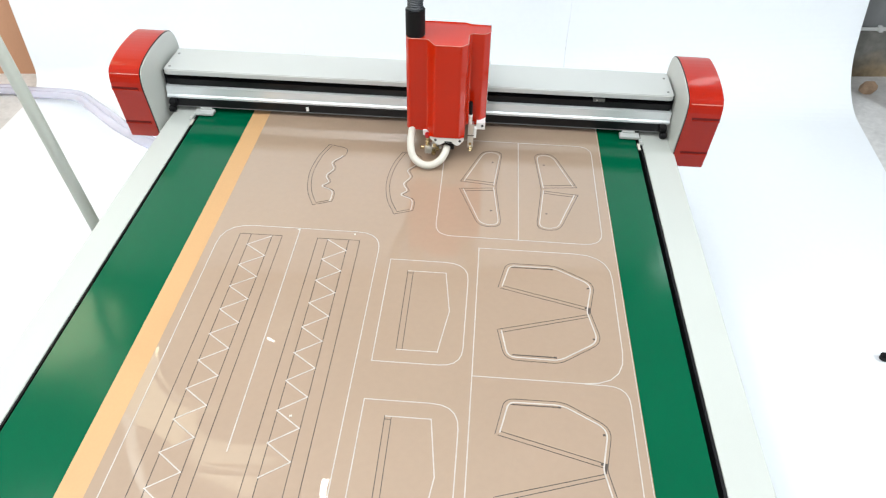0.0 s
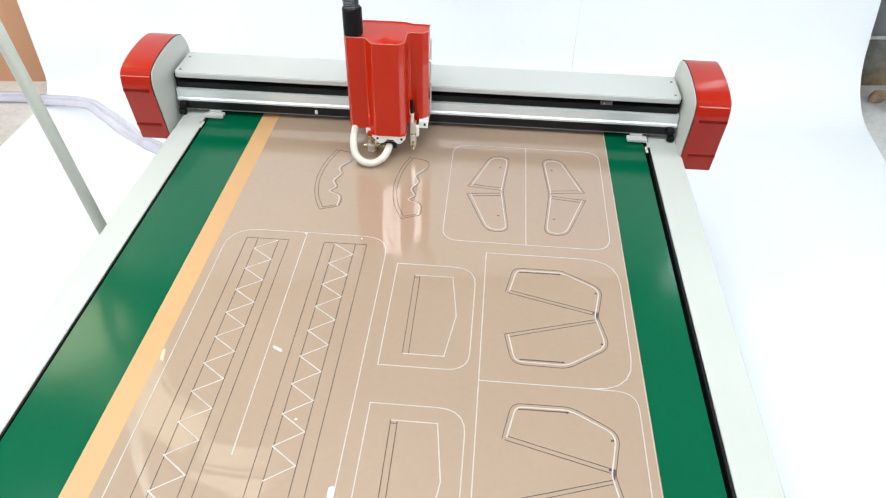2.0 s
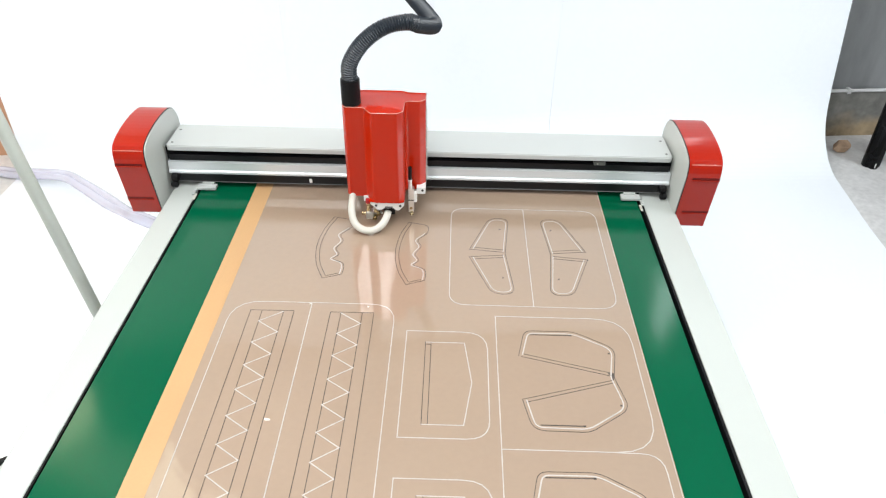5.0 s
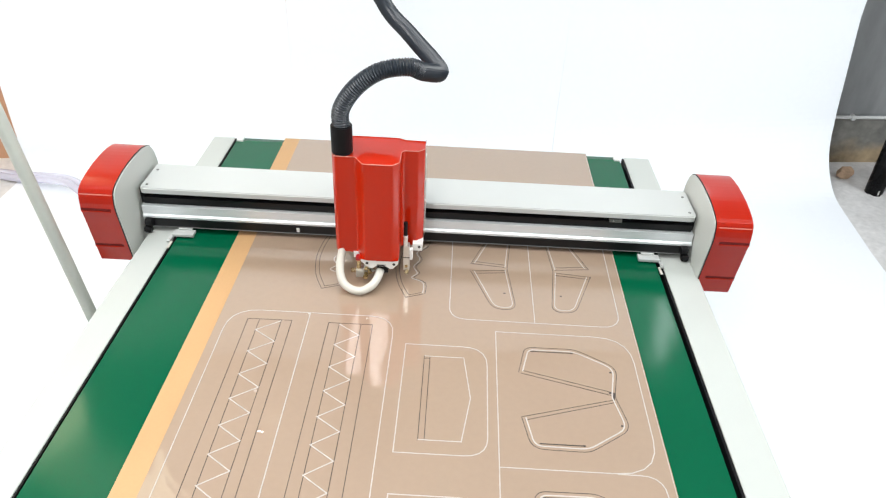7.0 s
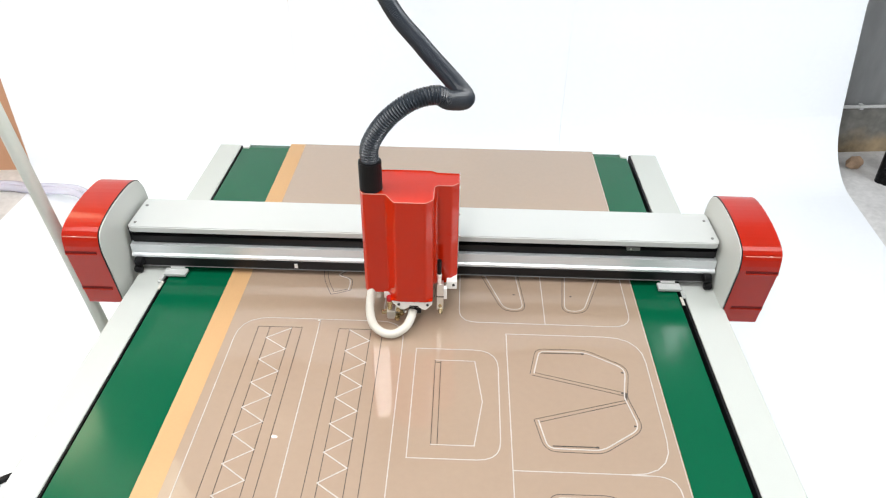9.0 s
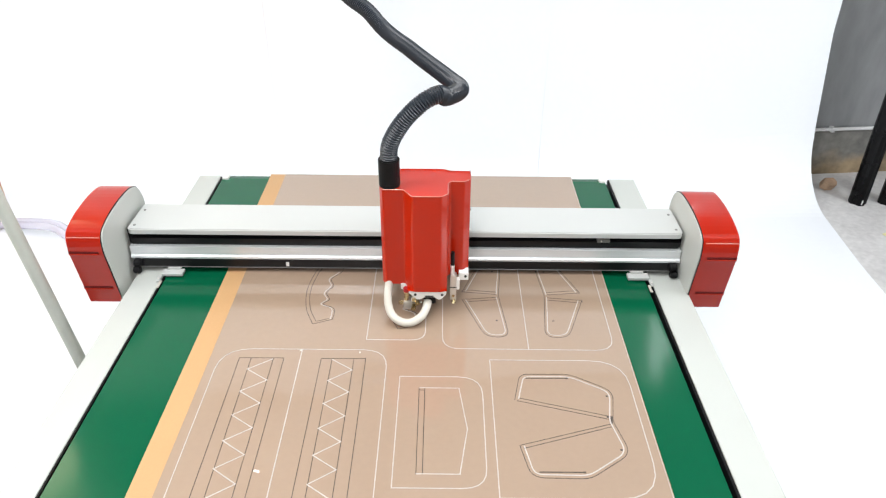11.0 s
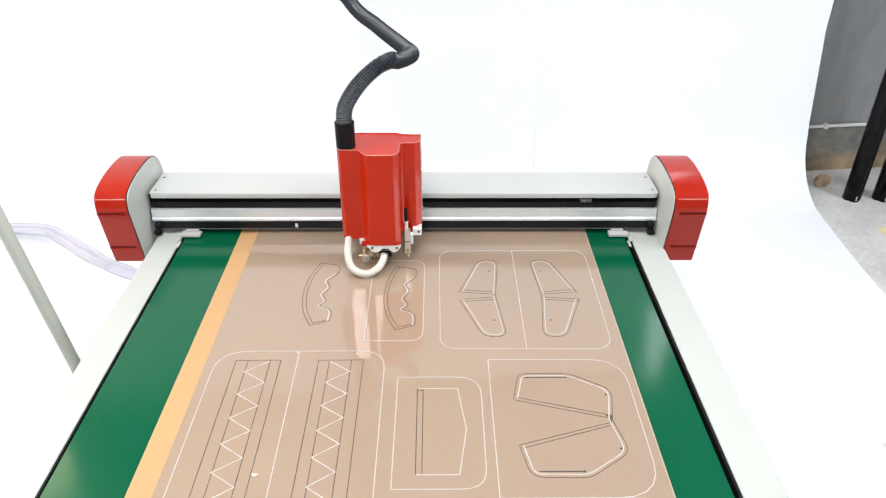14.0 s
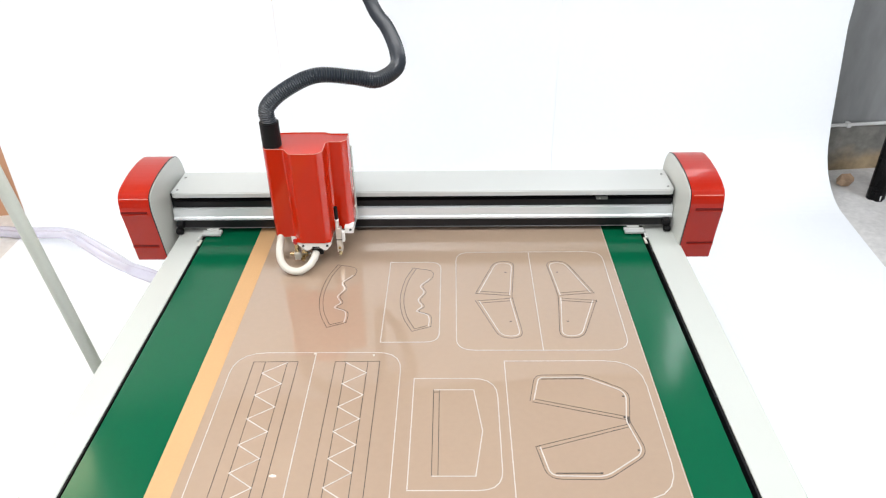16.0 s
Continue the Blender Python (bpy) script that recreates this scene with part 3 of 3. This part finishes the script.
def gantry():
    g = thing("gantry", "silver-grey gantry beam with red end housings over the table", "machine beam", (0, GY, Z0))
    # beam
    plan = rounded([(-0.850, -0.002, 0.020), (0.850, -0.002, 0.020), (0.850, 0.157, 0.012), (-0.850, 0.157, 0.012)], True, 5)
    bm = prism([(q.x, q.y) for q in plan], 0.1345, 0.1525)
    top = [e for e in bm.edges if all(v.co.z > 0.149 for v in e.verts)]
    bmesh.ops.bevel(bm, geom=top, offset=0.003, segments=3, affect="EDGES")
    part("top_cover", bm, M_COVER, g, "pale grey folded beam cover with rounded corners")
    part("beam_core", box(-0.866, 0.866, 0.030, 0.140, 0.028, 0.133), M_BLACK, g, "dark beam body")
    part("upper_channel", box(-0.85, 0.85, 0.016, 0.030, 0.088, 0.110), M_STRIP, g, "dark toothed channel strip")
    part("guide_rail", prism([(-0.004, 0.048), (-0.004, 0.055), (0.002, 0.059), (0.002, 0.087), (0.030, 0.087), (0.030, 0.048)], -0.855, 0.855, "x"), M_ALU, g, "bright aluminium guide rail")
    part("lower_strip", box(-0.835, 0.835, -0.004, 0.030, 0.0185, 0.047, bevel=0.002), M_STRIP, g, "black cable guard strip")
    part("edge_trim", box(-0.83, 0.83, -0.0055, 0.03, 0.0165, 0.0185, bevel=0.0006), M_TRIM, g, "thin dull grey lower edge of the beam")
    part("tag", box(-0.374, -0.365, -0.0065, -0.004, 0.024, 0.038), M_WHITE, g, "small white tag")
    for s in (-1, 1):
        part("buffer", cyl((0.845 * s, -0.010, 0.036), (0.822 * s, -0.010, 0.036), 0.014, 16, bevel=0.003), M_BLACK, g, "black rubber buffer")
        part("buffer", cyl((0.850 * s, -0.016, 0.012), (0.828 * s, -0.016, 0.012), 0.012, 16, bevel=0.003), M_BLACK, g, "black rubber buffer")
        block = part("wiper", box(*sorted((0.694 * s, 0.760 * s)), -0.036, -0.006, 0.002, 0.011, bevel=0.0015), M_COVER, g, "white clamp block")
        part("clamp_tab", box(*sorted((0.705 * s, 0.745 * s)), -0.012, 0.004, 0.011, 0.017, bevel=0.0012), M_COVER, block)
        clip = part("clip", box(*sorted((0.757 * s, 0.768 * s)), -0.066, -0.034, 0.0005, 0.006, bevel=0.0015), M_COVER, g, "small white corner clip")
        part("clip_tongue", box(*sorted((0.749 * s, 0.757 * s)), -0.098, -0.062, 0.0005, 0.004, bevel=0.001), M_TUBE, clip)
        part("screw", cyl((0.7625 * s, -0.055, 0.006), (0.7625 * s, -0.055, 0.0085), 0.003, 10), M_STEEL, clip)
        for y in (0.022, 0.115):
            part("screw", cyl((0.832 * s, y, 0.1515), (0.832 * s, y, 0.1540), 0.0044, 12), M_TRIM, g)
    for x, w in ((0.612, 0.019),):
        tab = part("sensor_tab", box(x - w, x + w, 0.010, 0.03, 0.1105, 0.122, bevel=0.001), M_TRIM, g, "small grey sensor tab")
        part("screw", cyl((x - w * 0.4, 0.0100, 0.1165), (x - w * 0.4, 0.0080, 0.1165), 0.0028, 10), M_STEEL, tab)
    # end housings
    for s in (-1, 1):
        inner = 0.868 if s < 0 else 0.863
        a, b = sorted((inner * s, 0.968 * s))
        shell = part("end_housing", prism(cap_outline(), a, b, "x", bevel=0.003, seg=3), M_RED_CAP, g, "glossy red end housing", smooth=False)
        i0, i1 = sorted(((inner - 0.0015) * s, (inner - 0.004) * s))
        part("side_plate", prism(cap_outline(-0.0025), min(i0, (inner - 0.0045) * s), max(i1, (inner - 0.0045) * s), "x", bevel=0.0012), M_CAP_SIDE, shell, "pale grey inner side plate")
        part("seam", prism(cap_outline(0.0003), *sorted(((inner - 0.0005) * s, (inner + 0.0007) * s)), "x"), M_BLACK, shell, "dark seam line")
        for z0, y0 in ((0.148, -0.130), (0.010, -0.107)):
            u0, u1 = sorted((0.881 * s, 0.9684 * s))
            # bar just proud of the shell, dark like the inside of a slot
            part("groove", box(u0, u1, y0 - 0.0022, y0 + 0.014, z0 - 0.0035, z0 + 0.0042, bevel=0.001), M_RED_SHADE, shell, "groove drawn as a darker red bar")
            part("lip", box(u0, u1, y0 - 0.0040, y0 + 0.010, z0 - 0.0072, z0 - 0.0038, bevel=0.0012), M_RED_CAP, shell)
        # thin rod along the bend that carries the coloured highlight
        part("crease", cyl((0.8715 * s, -0.1215, 0.194), (0.9655 * s, -0.1215, 0.194), 0.0028, 12), M_RED_GLINT, shell, "highlight line coloured onto the bend of the folded cover", smooth=True)
    return g


# ---- cutting head ----
def cutting_head():
    h = thing("cutter_unit", "red cutting head with pneumatic fittings riding on the beam", "cutting head", (0, GY, Z0))
    d = -GY
    plan = [(-0.006, 1.020), (0.004, 1.003), (0.059, 1.003), (0.083, 0.966), (0.160, 0.966), (0.178, 0.984), (0.178, 1.044), (0.186, 1.054), (0.222, 1.053), (0.240, 1.070), (0.240, 1.120), (0.182, 1.122), (0.165, 1.132), (0.060, 1.132), (-0.006, 1.128)]
    radii = (0.004, 0.004, 0.005, 0.006, 0.005, 0.005, 0.004, 0.004, 0.004, 0.004, 0.003, 0.004, 0.006, 0.006, 0.006)
    outline = [(p.x, p.y + d) for p in rounded([(x, y, r) for (x, y), r in zip(plan, radii)], True, 3)]
    bm = prism(outline, 0.0955, 0.399)
    topf = max(bm.faces, key=lambda f: f.calc_center_median().z if len(f.verts) > 8 else -9)
    bmesh.ops.inset_region(bm, faces=[topf], thickness=0.0022)
    bmesh.ops.translate(bm, verts=list(topf.verts), vec=(0, 0, -0.005))
    rim = [e for e in bm.edges if all(abs(v.co.z - 0.399) < 1e-5 for v in e.verts)]
    bmesh.ops.bevel(bm, geom=rim, offset=0.0020, segments=3, affect="EDGES")
    shell = part("shell", bm, M_RED, h, "glossy red folded sheet-metal shell")
    lip = [(p.x, p.y + d, 0.3984) for p in rounded([(x, y, r) for (x, y), r in zip(plan[:11], radii)], False, 3)]
    part("rim", tube(lip, 0.0012, 8), M_RED_GLINT, shell, "folded rim coloured paler as a highlight", smooth=True)
    part("nose", prism([(0.066, 0.097), (0.090, 0.0925), (0.160, 0.0925), (0.177, 0.097)], 0.968 + d, 1.10 + d, "y"), M_RED, shell)
    back = part("backplate", box(-0.002, 0.2415, 1.133 + d, 1.150 + d, 0.085, 0.345, bevel=0.002), M_CAP_SIDE, h, "grey carriage plate")
    for z in (0.150, 0.215, 0.285):
        part("screw", cyl((0.2395, 1.105 + d, z), (0.2445, 1.105 + d, z), 0.005, 12, bevel=0.001), M_STEEL, back, "bright screw head")
    part("carriage", box(0.02, 0.225, 1.150 + d, 1.196 + d, 0.045, 0.34, bevel=0.003), M_DARK, h, "dark carriage block")
    part("hose_collar", cyl((0.021, 1.034 + d, 0.396), (0.021, 1.034 + d, 0.476), 0.0285, 28, bevel=0.003), M_BLACK, h, "black rubber hose collar", smooth=False)
    # under the shell
    plate = part("tool_plate", prism([(0.070, 0.0922), (0.070, 0.086), (0.094, 0.064), (0.104, 0.064), (0.114, 0.072), (0.142, 0.072), (0.152, 0.064), (0.160, 0.064), (0.176, 0.082), (0.176, 0.0922)], 0.9705 + d, 1.05 + d, "y", bevel=0.0015), M_WHITE, h, "white bent tool plate")
    for x in (0.088, 0.164):
        part("bolt", cyl((x, 0.9715 + d, 0.082), (x, 0.9690 + d, 0.082), 0.004, 10), M_DARK, plate)
    part("slot", box(0.116, 0.140, 0.9695 + d, 0.9715 + d, 0.0745, 0.0785, bevel=0.0005), M_BLACK, plate, "dark slot in the plate")
    part("tool_holder", cyl((0.115, 1.037 + d, 0.030), (0.115, 1.037 + d, 0.066), 0.019, 22, bevel=0.002), M_BLACK, h, "black tool holder")
    part("tool_holder", box(0.112, 0.146, 0.984 + d, 1.03 + d, 0.040, 0.068, bevel=0.003), M_BLACK, h, "black tool holder")
    part("knife", cyl((0.115, 1.037 + d, 0.002), (0.115, 1.037 + d, 0.031), 0.003, 10, r2=0.006), M_STEEL, h, "steel cutting knife")
    loop = spline([(0.018, 1.030 + d, 0.125), (0.012, 1.006 + d, 0.092), (0.010, 0.972 + d, 0.062), (0.020, 0.945 + d, 0.034), (0.046, 0.929 + d, 0.018), (0.078, 0.927 + d, 0.016), (0.106, 0.940 + d, 0.028), (0.119, 0.962 + d, 0.040), (0.124, 0.984 + d, 0.050)], 6)
    part("air_tube", tube(loop, 0.0115, 16), M_TUBE, h, "white looped suction tube", smooth=True)
    part("elbow", box(0.054, 0.078, 0.975 + d, 1.000 + d, 0.026, 0.052, bevel=0.003), M_STEEL, h, "nickel elbow fitting")
    part("elbow", box(0.076, 0.094, 0.985 + d, 1.005 + d, 0.040, 0.064, bevel=0.003), M_STEEL, h, "nickel elbow fitting")
    part("valve_stem", cyl((0.062, 0.988 + d, 0.052), (0.062, 0.988 + d, 0.080), 0.0065, 14), M_BRASS, h, "brass valve stem")
    part("ring", cyl((0.062, 0.988 + d, 0.080), (0.062, 0.988 + d, 0.094), 0.0085, 14, bevel=0.0015), M_RED_RING, h, "red push-fit ring")
    part("knob", cyl((0.054, 0.985 + d, 0.044), (0.040, 0.981 + d, 0.046), 0.0065, 12, bevel=0.001), M_BRASS, h, "brass screw knob")
    part("knob", cyl((0.084, 0.985 + d, 0.034), (0.082, 0.968 + d, 0.032), 0.0072, 12, bevel=0.001), M_BRASS, h, "brass screw knob")
    part("knob", cyl((0.084, 1.000 + d, 0.052), (0.084, 0.980 + d, 0.053), 0.006, 12, bevel=0.001), M_BRASS, h, "brass screw knob")
    part("valve_body", box(0.056, 0.086, 0.990 + d, 1.012 + d, 0.020, 0.046, bevel=0.003), M_STEEL, h, "nickel valve block")
    part("knob", cyl((0.092, 0.984 + d, 0.048), (0.095, 0.972 + d, 0.045), 0.0060, 12, bevel=0.001), M_BRASS, h, "brass screw knob")
    part("bracket", box(0.046, 0.066, 1.000 + d, 1.012 + d, 0.078, 0.098, bevel=0.0015), M_WHITE, h, "white fixing bracket")
    part("screw", cyl((0.098, 0.992 + d, 0.044), (0.104, 0.986 + d, 0.044), 0.004, 10), M_STEEL, h)
    # marking pen at the side
    pen = part("pen_body", box(0.187, 0.205, 1.010 + d, 1.030 + d, 0.034, 0.120, bevel=0.002), M_STEEL, h, "silver pen cylinder")
    part("pen_cap", cyl((0.193, 1.018 + d, 0.119), (0.193, 1.018 + d, 0.150), 0.0062, 14), M_STEEL, pen)
    part("pen_grip", cyl((0.193, 1.018 + d, 0.138), (0.193, 1.018 + d, 0.196), 0.0058, 14, bevel=0.001), M_BLACK, pen, "black pen top")
    part("pen_band", cyl((0.193, 1.018 + d, 0.146), (0.193, 1.018 + d, 0.152), 0.0066, 14), M_WHITE, pen, "white band round the pen")
    part("pen_label", box(0.1895, 0.1965, 1.0112 + d, 1.0120 + d, 0.124, 0.139), M_WHITE, pen, "small pale label")
    part("pen_groove", box(0.1865, 0.2055, 1.0095 + d, 1.0115 + d, 0.078, 0.081), M_DARK, pen, "dark groove")
    part("pen_nut", cyl((0.196, 1.012 + d, 0.050), (0.196, 1.006 + d, 0.050), 0.0045, 10, bevel=0.0008), M_BRASS, pen, "small brass nut")
    part("pen_tip", cyl((0.197, 1.012 + d, 0.036), (0.198, 1.004 + d, 0.026), 0.006, 12), M_BRASS, pen, "brass tip")
    part("pen_collar", box(0.205, 0.214, 1.012 + d, 1.028 + d, 0.070, 0.105, bevel=0.002), M_WHITE, pen)
    part("bracket", box(0.212, 0.240, 1.035 + d, 1.13 + d, 0.088, 0.112, bevel=0.002), M_WHITE, h, "white side bracket")
    part("screw", cyl((0.231, 1.036 + d, 0.102), (0.231, 1.033 + d, 0.102), 0.004, 10), M_DARK, h)
    return h


# ---- suction hose ----
HOSE_N = 110
HOSE_SHAPE = [     # seconds, bend and upper run from the head's own place: x, z, x, z
    (0, 0.25, 0.625, 0.06, 0.80), (0.8, 0.27, 0.615, 0.12, 0.78), (4.7, 0.275, 0.615, 0.12, 0.78), (7, 0.284, 0.606, 0.125, 0.771), (8, 0.290, 0.599, 0.155, 0.795), (9, 0.261, 0.617, 0.068, 0.829),
    (11.3, 0.213, 0.648, -0.018, 0.81), (12.5, 0.195, 0.665, -0.033, 0.797), (14.5, 0.244, 0.650, 0.081, 0.788), (14.8, 0.285, 0.642, 0.135, 0.79),
    (15, 0.331, 0.626, 0.23, 0.79), (15.2, 0.357, 0.606, 0.255, 0.79), (15.5, 0.350, 0.605, 0.25, 0.79), (15.7, 0.365, 0.602, 0.262, 0.79), (16, 0.415, 0.595, 0.337, 0.79)]


def between(rows, t):
    for a, b in zip(rows, rows[1:]):
        if t <= b[0]:
            k = (t - a[0]) / (b[0] - a[0])
            return [u + (v - u) * k for u, v in zip(a[1:], b[1:])]
    return list(rows[-1][1:])


def hose_curve(t):
    h, g = between(TRAVEL, t)
    tx, tz, ux, uz = between(HOSE_SHAPE, t)
    x0, y, z0 = 0.021 + h, 1.032 + g, 0.468
    px = lambda k: x0 + (h + tx - x0) * k
    flat = max(0.0, min(1.0, (tx - 0.26) / 0.145))
    k = max(0.0, min(1.0, (tx - 0.23) / 0.05))
    pts = [(x0, y, z0), (x0 + 0.006 - 0.004 * k, y, z0 + 0.050), (px(0.21 - 0.055 * k), y, z0 + 0.112 - 0.010 * flat), (px(0.46 - 0.07 * k), y + 0.005, z0 + 0.158 - 0.014 * flat + 0.10 * (tz - 0.615)),
           (px(0.66), y + 0.015, z0 + ((0.164 + 0.012 * k) * (1 - flat) + 0.132 * flat) + 0.45 * (tz - 0.615) * (1 - flat)), (h + tx - 0.050 - 0.020 * flat, 1.055 + g, tz - 0.008 + 0.026 * k - 0.024 * flat),
           (h + tx - 0.014 - 0.002 * flat, 1.07 + g, tz + 0.006 + 0.016 * flat), (h + tx - 0.012 + (ux - tx) * 0.14 + 0.012 * flat, 1.08 + g, tz + (uz - tz) * 0.18 + 0.030 * flat),
           (h + tx - 0.010 + (ux - tx) * 0.55 + 0.016 * flat, 1.10 + g, tz + (uz - tz) * 0.55 + 0.020 * flat), (h + ux - 0.006, 1.13 + g, uz), (0, 0, 0), (-0.30, 2.1, 1.75), (-0.30, 2.1, CEIL - Z0)]
    eye = Vector((0.1, -0.9, 1.28))
    pts[4:10] = [eye + (Vector(p) - eye) * f for p, f in zip(pts[4:10], (1.003, 1.012, 1.034, 1.07, 1.14, 1.21))]
    pts[10] = Vector(pts[9]) + (Vector(pts[9]) - Vector(pts[8])) * 1.3 + Vector((0, 0, 0.12))
    c = spline(pts, 10)
    length = [0.0]
    for a, b in zip(c, c[1:]):
        length.append(length[-1] + (b - a).length)
    out, j = [], 0
    for i in range(HOSE_N):
        s = min(1.25, length[-1]) * (i + 0.5) / 90 if i < 90 else 1.25 + (length[-1] - 1.25) * (i - 89.5) / (HOSE_N - 90)
        while j < len(c) - 2 and length[j + 1] < s:
            j += 1
        k = (s - length[j]) / max(1e-6, length[j + 1] - length[j])
        p, way = c[j].lerp(c[j + 1], k), None
        a, b = max(j - 1, 0), min(j + 2, len(c) - 1)
        way = (c[b] - c[a]).normalized()
        out.append((p, way))
    return out


def suction_hose():
    """Short corrugated lengths that follow the bend of the hose."""
    h = thing("suction_hose", "black corrugated suction hose hanging from above into the head", "hose", (0, 0, Z0))
    def ring(n, length, ribs):
        pts = [(0, 0, -length / 2 + length * k / (2 * ribs)) for k in range(2 * ribs + 1)]
        bm = tube(pts, 0.0200, n, rib=0.0034)
        bmesh.ops.recalc_face_normals(bm, faces=bm.faces)
        me = bpy.data.meshes.new("hose_ring")
        bm.to_mesh(me)
        bm.free()
        me.materials.append(M_RUBBER)
        return me
    short, long = ring(22, 0.0208, 3), ring(14, 0.11, 12)
    pieces = []
    for i in range(HOSE_N):
        ob = new("hose_ring", short if i < 90 else long)
        ob.parent = h
        pieces.append(ob)
    return pieces


# ---- round the machine ----
def surroundings():
    p = thing("stand_pole", "pale grey-green round steel pole standing beside the table", "pole")
    part("pole", cyl((-0.930, 0.80, 0.0), (-1.312, 0.80, 3.0), 0.0185, 20), M_POLE, p, smooth=True)
    part("foot", cyl((-0.930, 0.80, 0.0), (-0.932, 0.80, 0.02), 0.06, 20, bevel=0.004), M_POLE, p)

    for k, (off, r) in enumerate(((0.0, 0.021), (0.045, 0.018))):
        t = thing("air_tube", "clear violet-tinged plastic air hose trailing across the floor to the table", "hose", group="air hoses beside the table")
        path = [(-4.6, 2.35 + off, 0.03), (-3.3, 2.52 + off, 0.03), (-2.62, 2.64 + off, 0.03), (-2.40, 2.62 + off, 0.035), (-2.03, 2.45 + off, 0.13), (-1.73, 2.12 + off, 0.27), (-1.45, 1.80 + off, 0.39), (-1.24, 1.56 + off * 0.5, 0.50), (-1.10, 1.42 + off * 0.5, 0.56), (-0.84, 1.34, 0.52)]
        part("tube", tube(spline(path, 8), r, 14), M_CLEAR, t, smooth=True)

    for x in (2.70, 2.885):
        q = thing("black_post", "tall black extruded post standing on the concrete floor by the wall", "post", (x, 3.05, 0), group="black posts at the wall")
        prof = []
        for i in range(16):
            a = 2 * math.pi * i / 16
            prof.append(((0.052 if i % 4 != 2 else 0.041) * math.cos(a), (0.052 if i % 4 != 2 else 0.041) * math.sin(a)))
        part("shaft", prism(prof, 0.0, 2.6), M_POST, q)
        part("foot_mark", box(-0.003, 0.003, -0.0535, -0.050, 0.01, 0.040), M_CONCRETE, q, "small pale mark")
    c = thing("wall_conduit", "thin white conduit pipe running along the grey wall", "pipe")
    part("conduit", cyl((0.5, back_y(0.5, 0.158), 0.325), (6.5, back_y(6.5, 0.158), 0.325), 0.011, 12), M_PIPE, c)
    for x in (2.62, 3.6, 4.6):
        part("conduit_clip", box(x - 0.012, x + 0.012, back_y(x, 0.14), back_y(x, 0.182), 0.310, 0.340, bevel=0.002), M_PIPE, c)
    bm = prism([(-0.058, -0.012), (-0.030, -0.036), (0.026, -0.034), (0.050, -0.006), (0.034, 0.032), (-0.032, 0.030)], 0.0, 0.055, bevel=0.005, seg=1)
    for v in bm.verts:
        v.co *= 1 + 0.12 * noise.noise(v.co * 30)
    s = part("stone", bm, M_STONE, None, "angular tan stone chunk lying on the floor by the wall")
    s.matrix_world = pose(2.585, 3.24, 0.012, 24, 8, 12)
    tagged(s, category="stone")
    bm = box(-0.05, 0.05, -0.03, 0.03, 0, 0.003)
    y = part("paper_scrap", bm, M_YELLOW, None, "scrap of pale yellow paper on the concrete floor")
    y.matrix_world = pose(2.72, 2.66, 0.0, 0, 0, 25)
    tagged(y, category="paper")
    k = part("floor_cable", tube(spline([(-2.6, 0.25, 0.015), (-1.9, 0.46, 0.015), (-1.60, 0.58, 0.015), (-1.42, 0.70, 0.015), (-1.15, 0.80, 0.015), (-0.8, 0.82, 0.015)], 8), 0.0125, 12), M_BLACK, None, "thick black cable lying on the white paper floor", smooth=True)
    tagged(k, category="cable")
    f = part("rubber_foot", cyl((1.865, 1.03, 0.004), (1.865, 1.03, 0.03), 0.017, 18, bevel=0.004), M_BLACK, None, "small black rubber foot lying on the white paper")
    tagged(f, category="rubber foot")


def chips():
    """Offcuts of film lying on the sheet."""
    for x, y, turn, l in ((-0.147, -0.026, 20, 0.006), (-0.268, 0.597, 10, 0.006), (-0.108, 0.590, 40, 0.005)):
        bm = prism([(-l / 2, -0.002), (l / 2, -0.003), (l / 2 + 0.001, 0.001), (-l / 2 + 0.002, 0.0025)], 0.0, 0.0012)
        ob = part("film_chip", bm, M_TUBE, None, "tiny white offcut of film lying on the tan sheet")
        ob.matrix_world = pose(x, y, Z0 + 0.0002, 0, 0, turn)
        tagged(ob, category="offcut", group="film offcuts on the sheet")


def motions():
    walk(GANTRY, [(t, pose(0, GY + g, Z0)) for t, h, g in TRAVEL])
    walk(HEAD, [(t, pose(h, GY + g, Z0)) for t, h, g in TRAVEL])
    times = [0, 0.5, 0.65, 0.8, 1, 4.7, 5, 6, 7, 7.5, 8, 8.5, 9, 9.5, 9.8, 10.5, 11.3, 12, 12.5, 13, 13.5, 14, 14.5, 14.7, 14.8, 15, 15.2, 15.3, 15.5, 15.7, 16]
    curves = [hose_curve(t) for t in times]
    for i, ob in enumerate(HOSE):
        rows = []
        for t, c in zip(times, curves):
            p, way = c[i]
            x = Vector((0, 1, 0)).cross(way)
            x = (x if x.length > 0.05 else Vector((1, 0, 0))).normalized()
            y = way.cross(x)
            rows.append((t, Matrix.Translation(p) @ Matrix((x, y, way)).transposed().to_4x4()))
        walk(ob, rows)
    for ob, when in CUTS:
        low, high = pose(0, 0, -0.0012), pose(0, 0, 0)
        walk(ob, [(0, low), (when - 0.07, low), (when + 0.03, high), (16, high)])


room()
backdrop()
cutting_table()
SHEET = sheet()
CUTS = fresh_cuts(SHEET)
GANTRY = gantry()
HEAD = cutting_head()
HOSE = suction_hose()
surroundings()
chips()
motions()
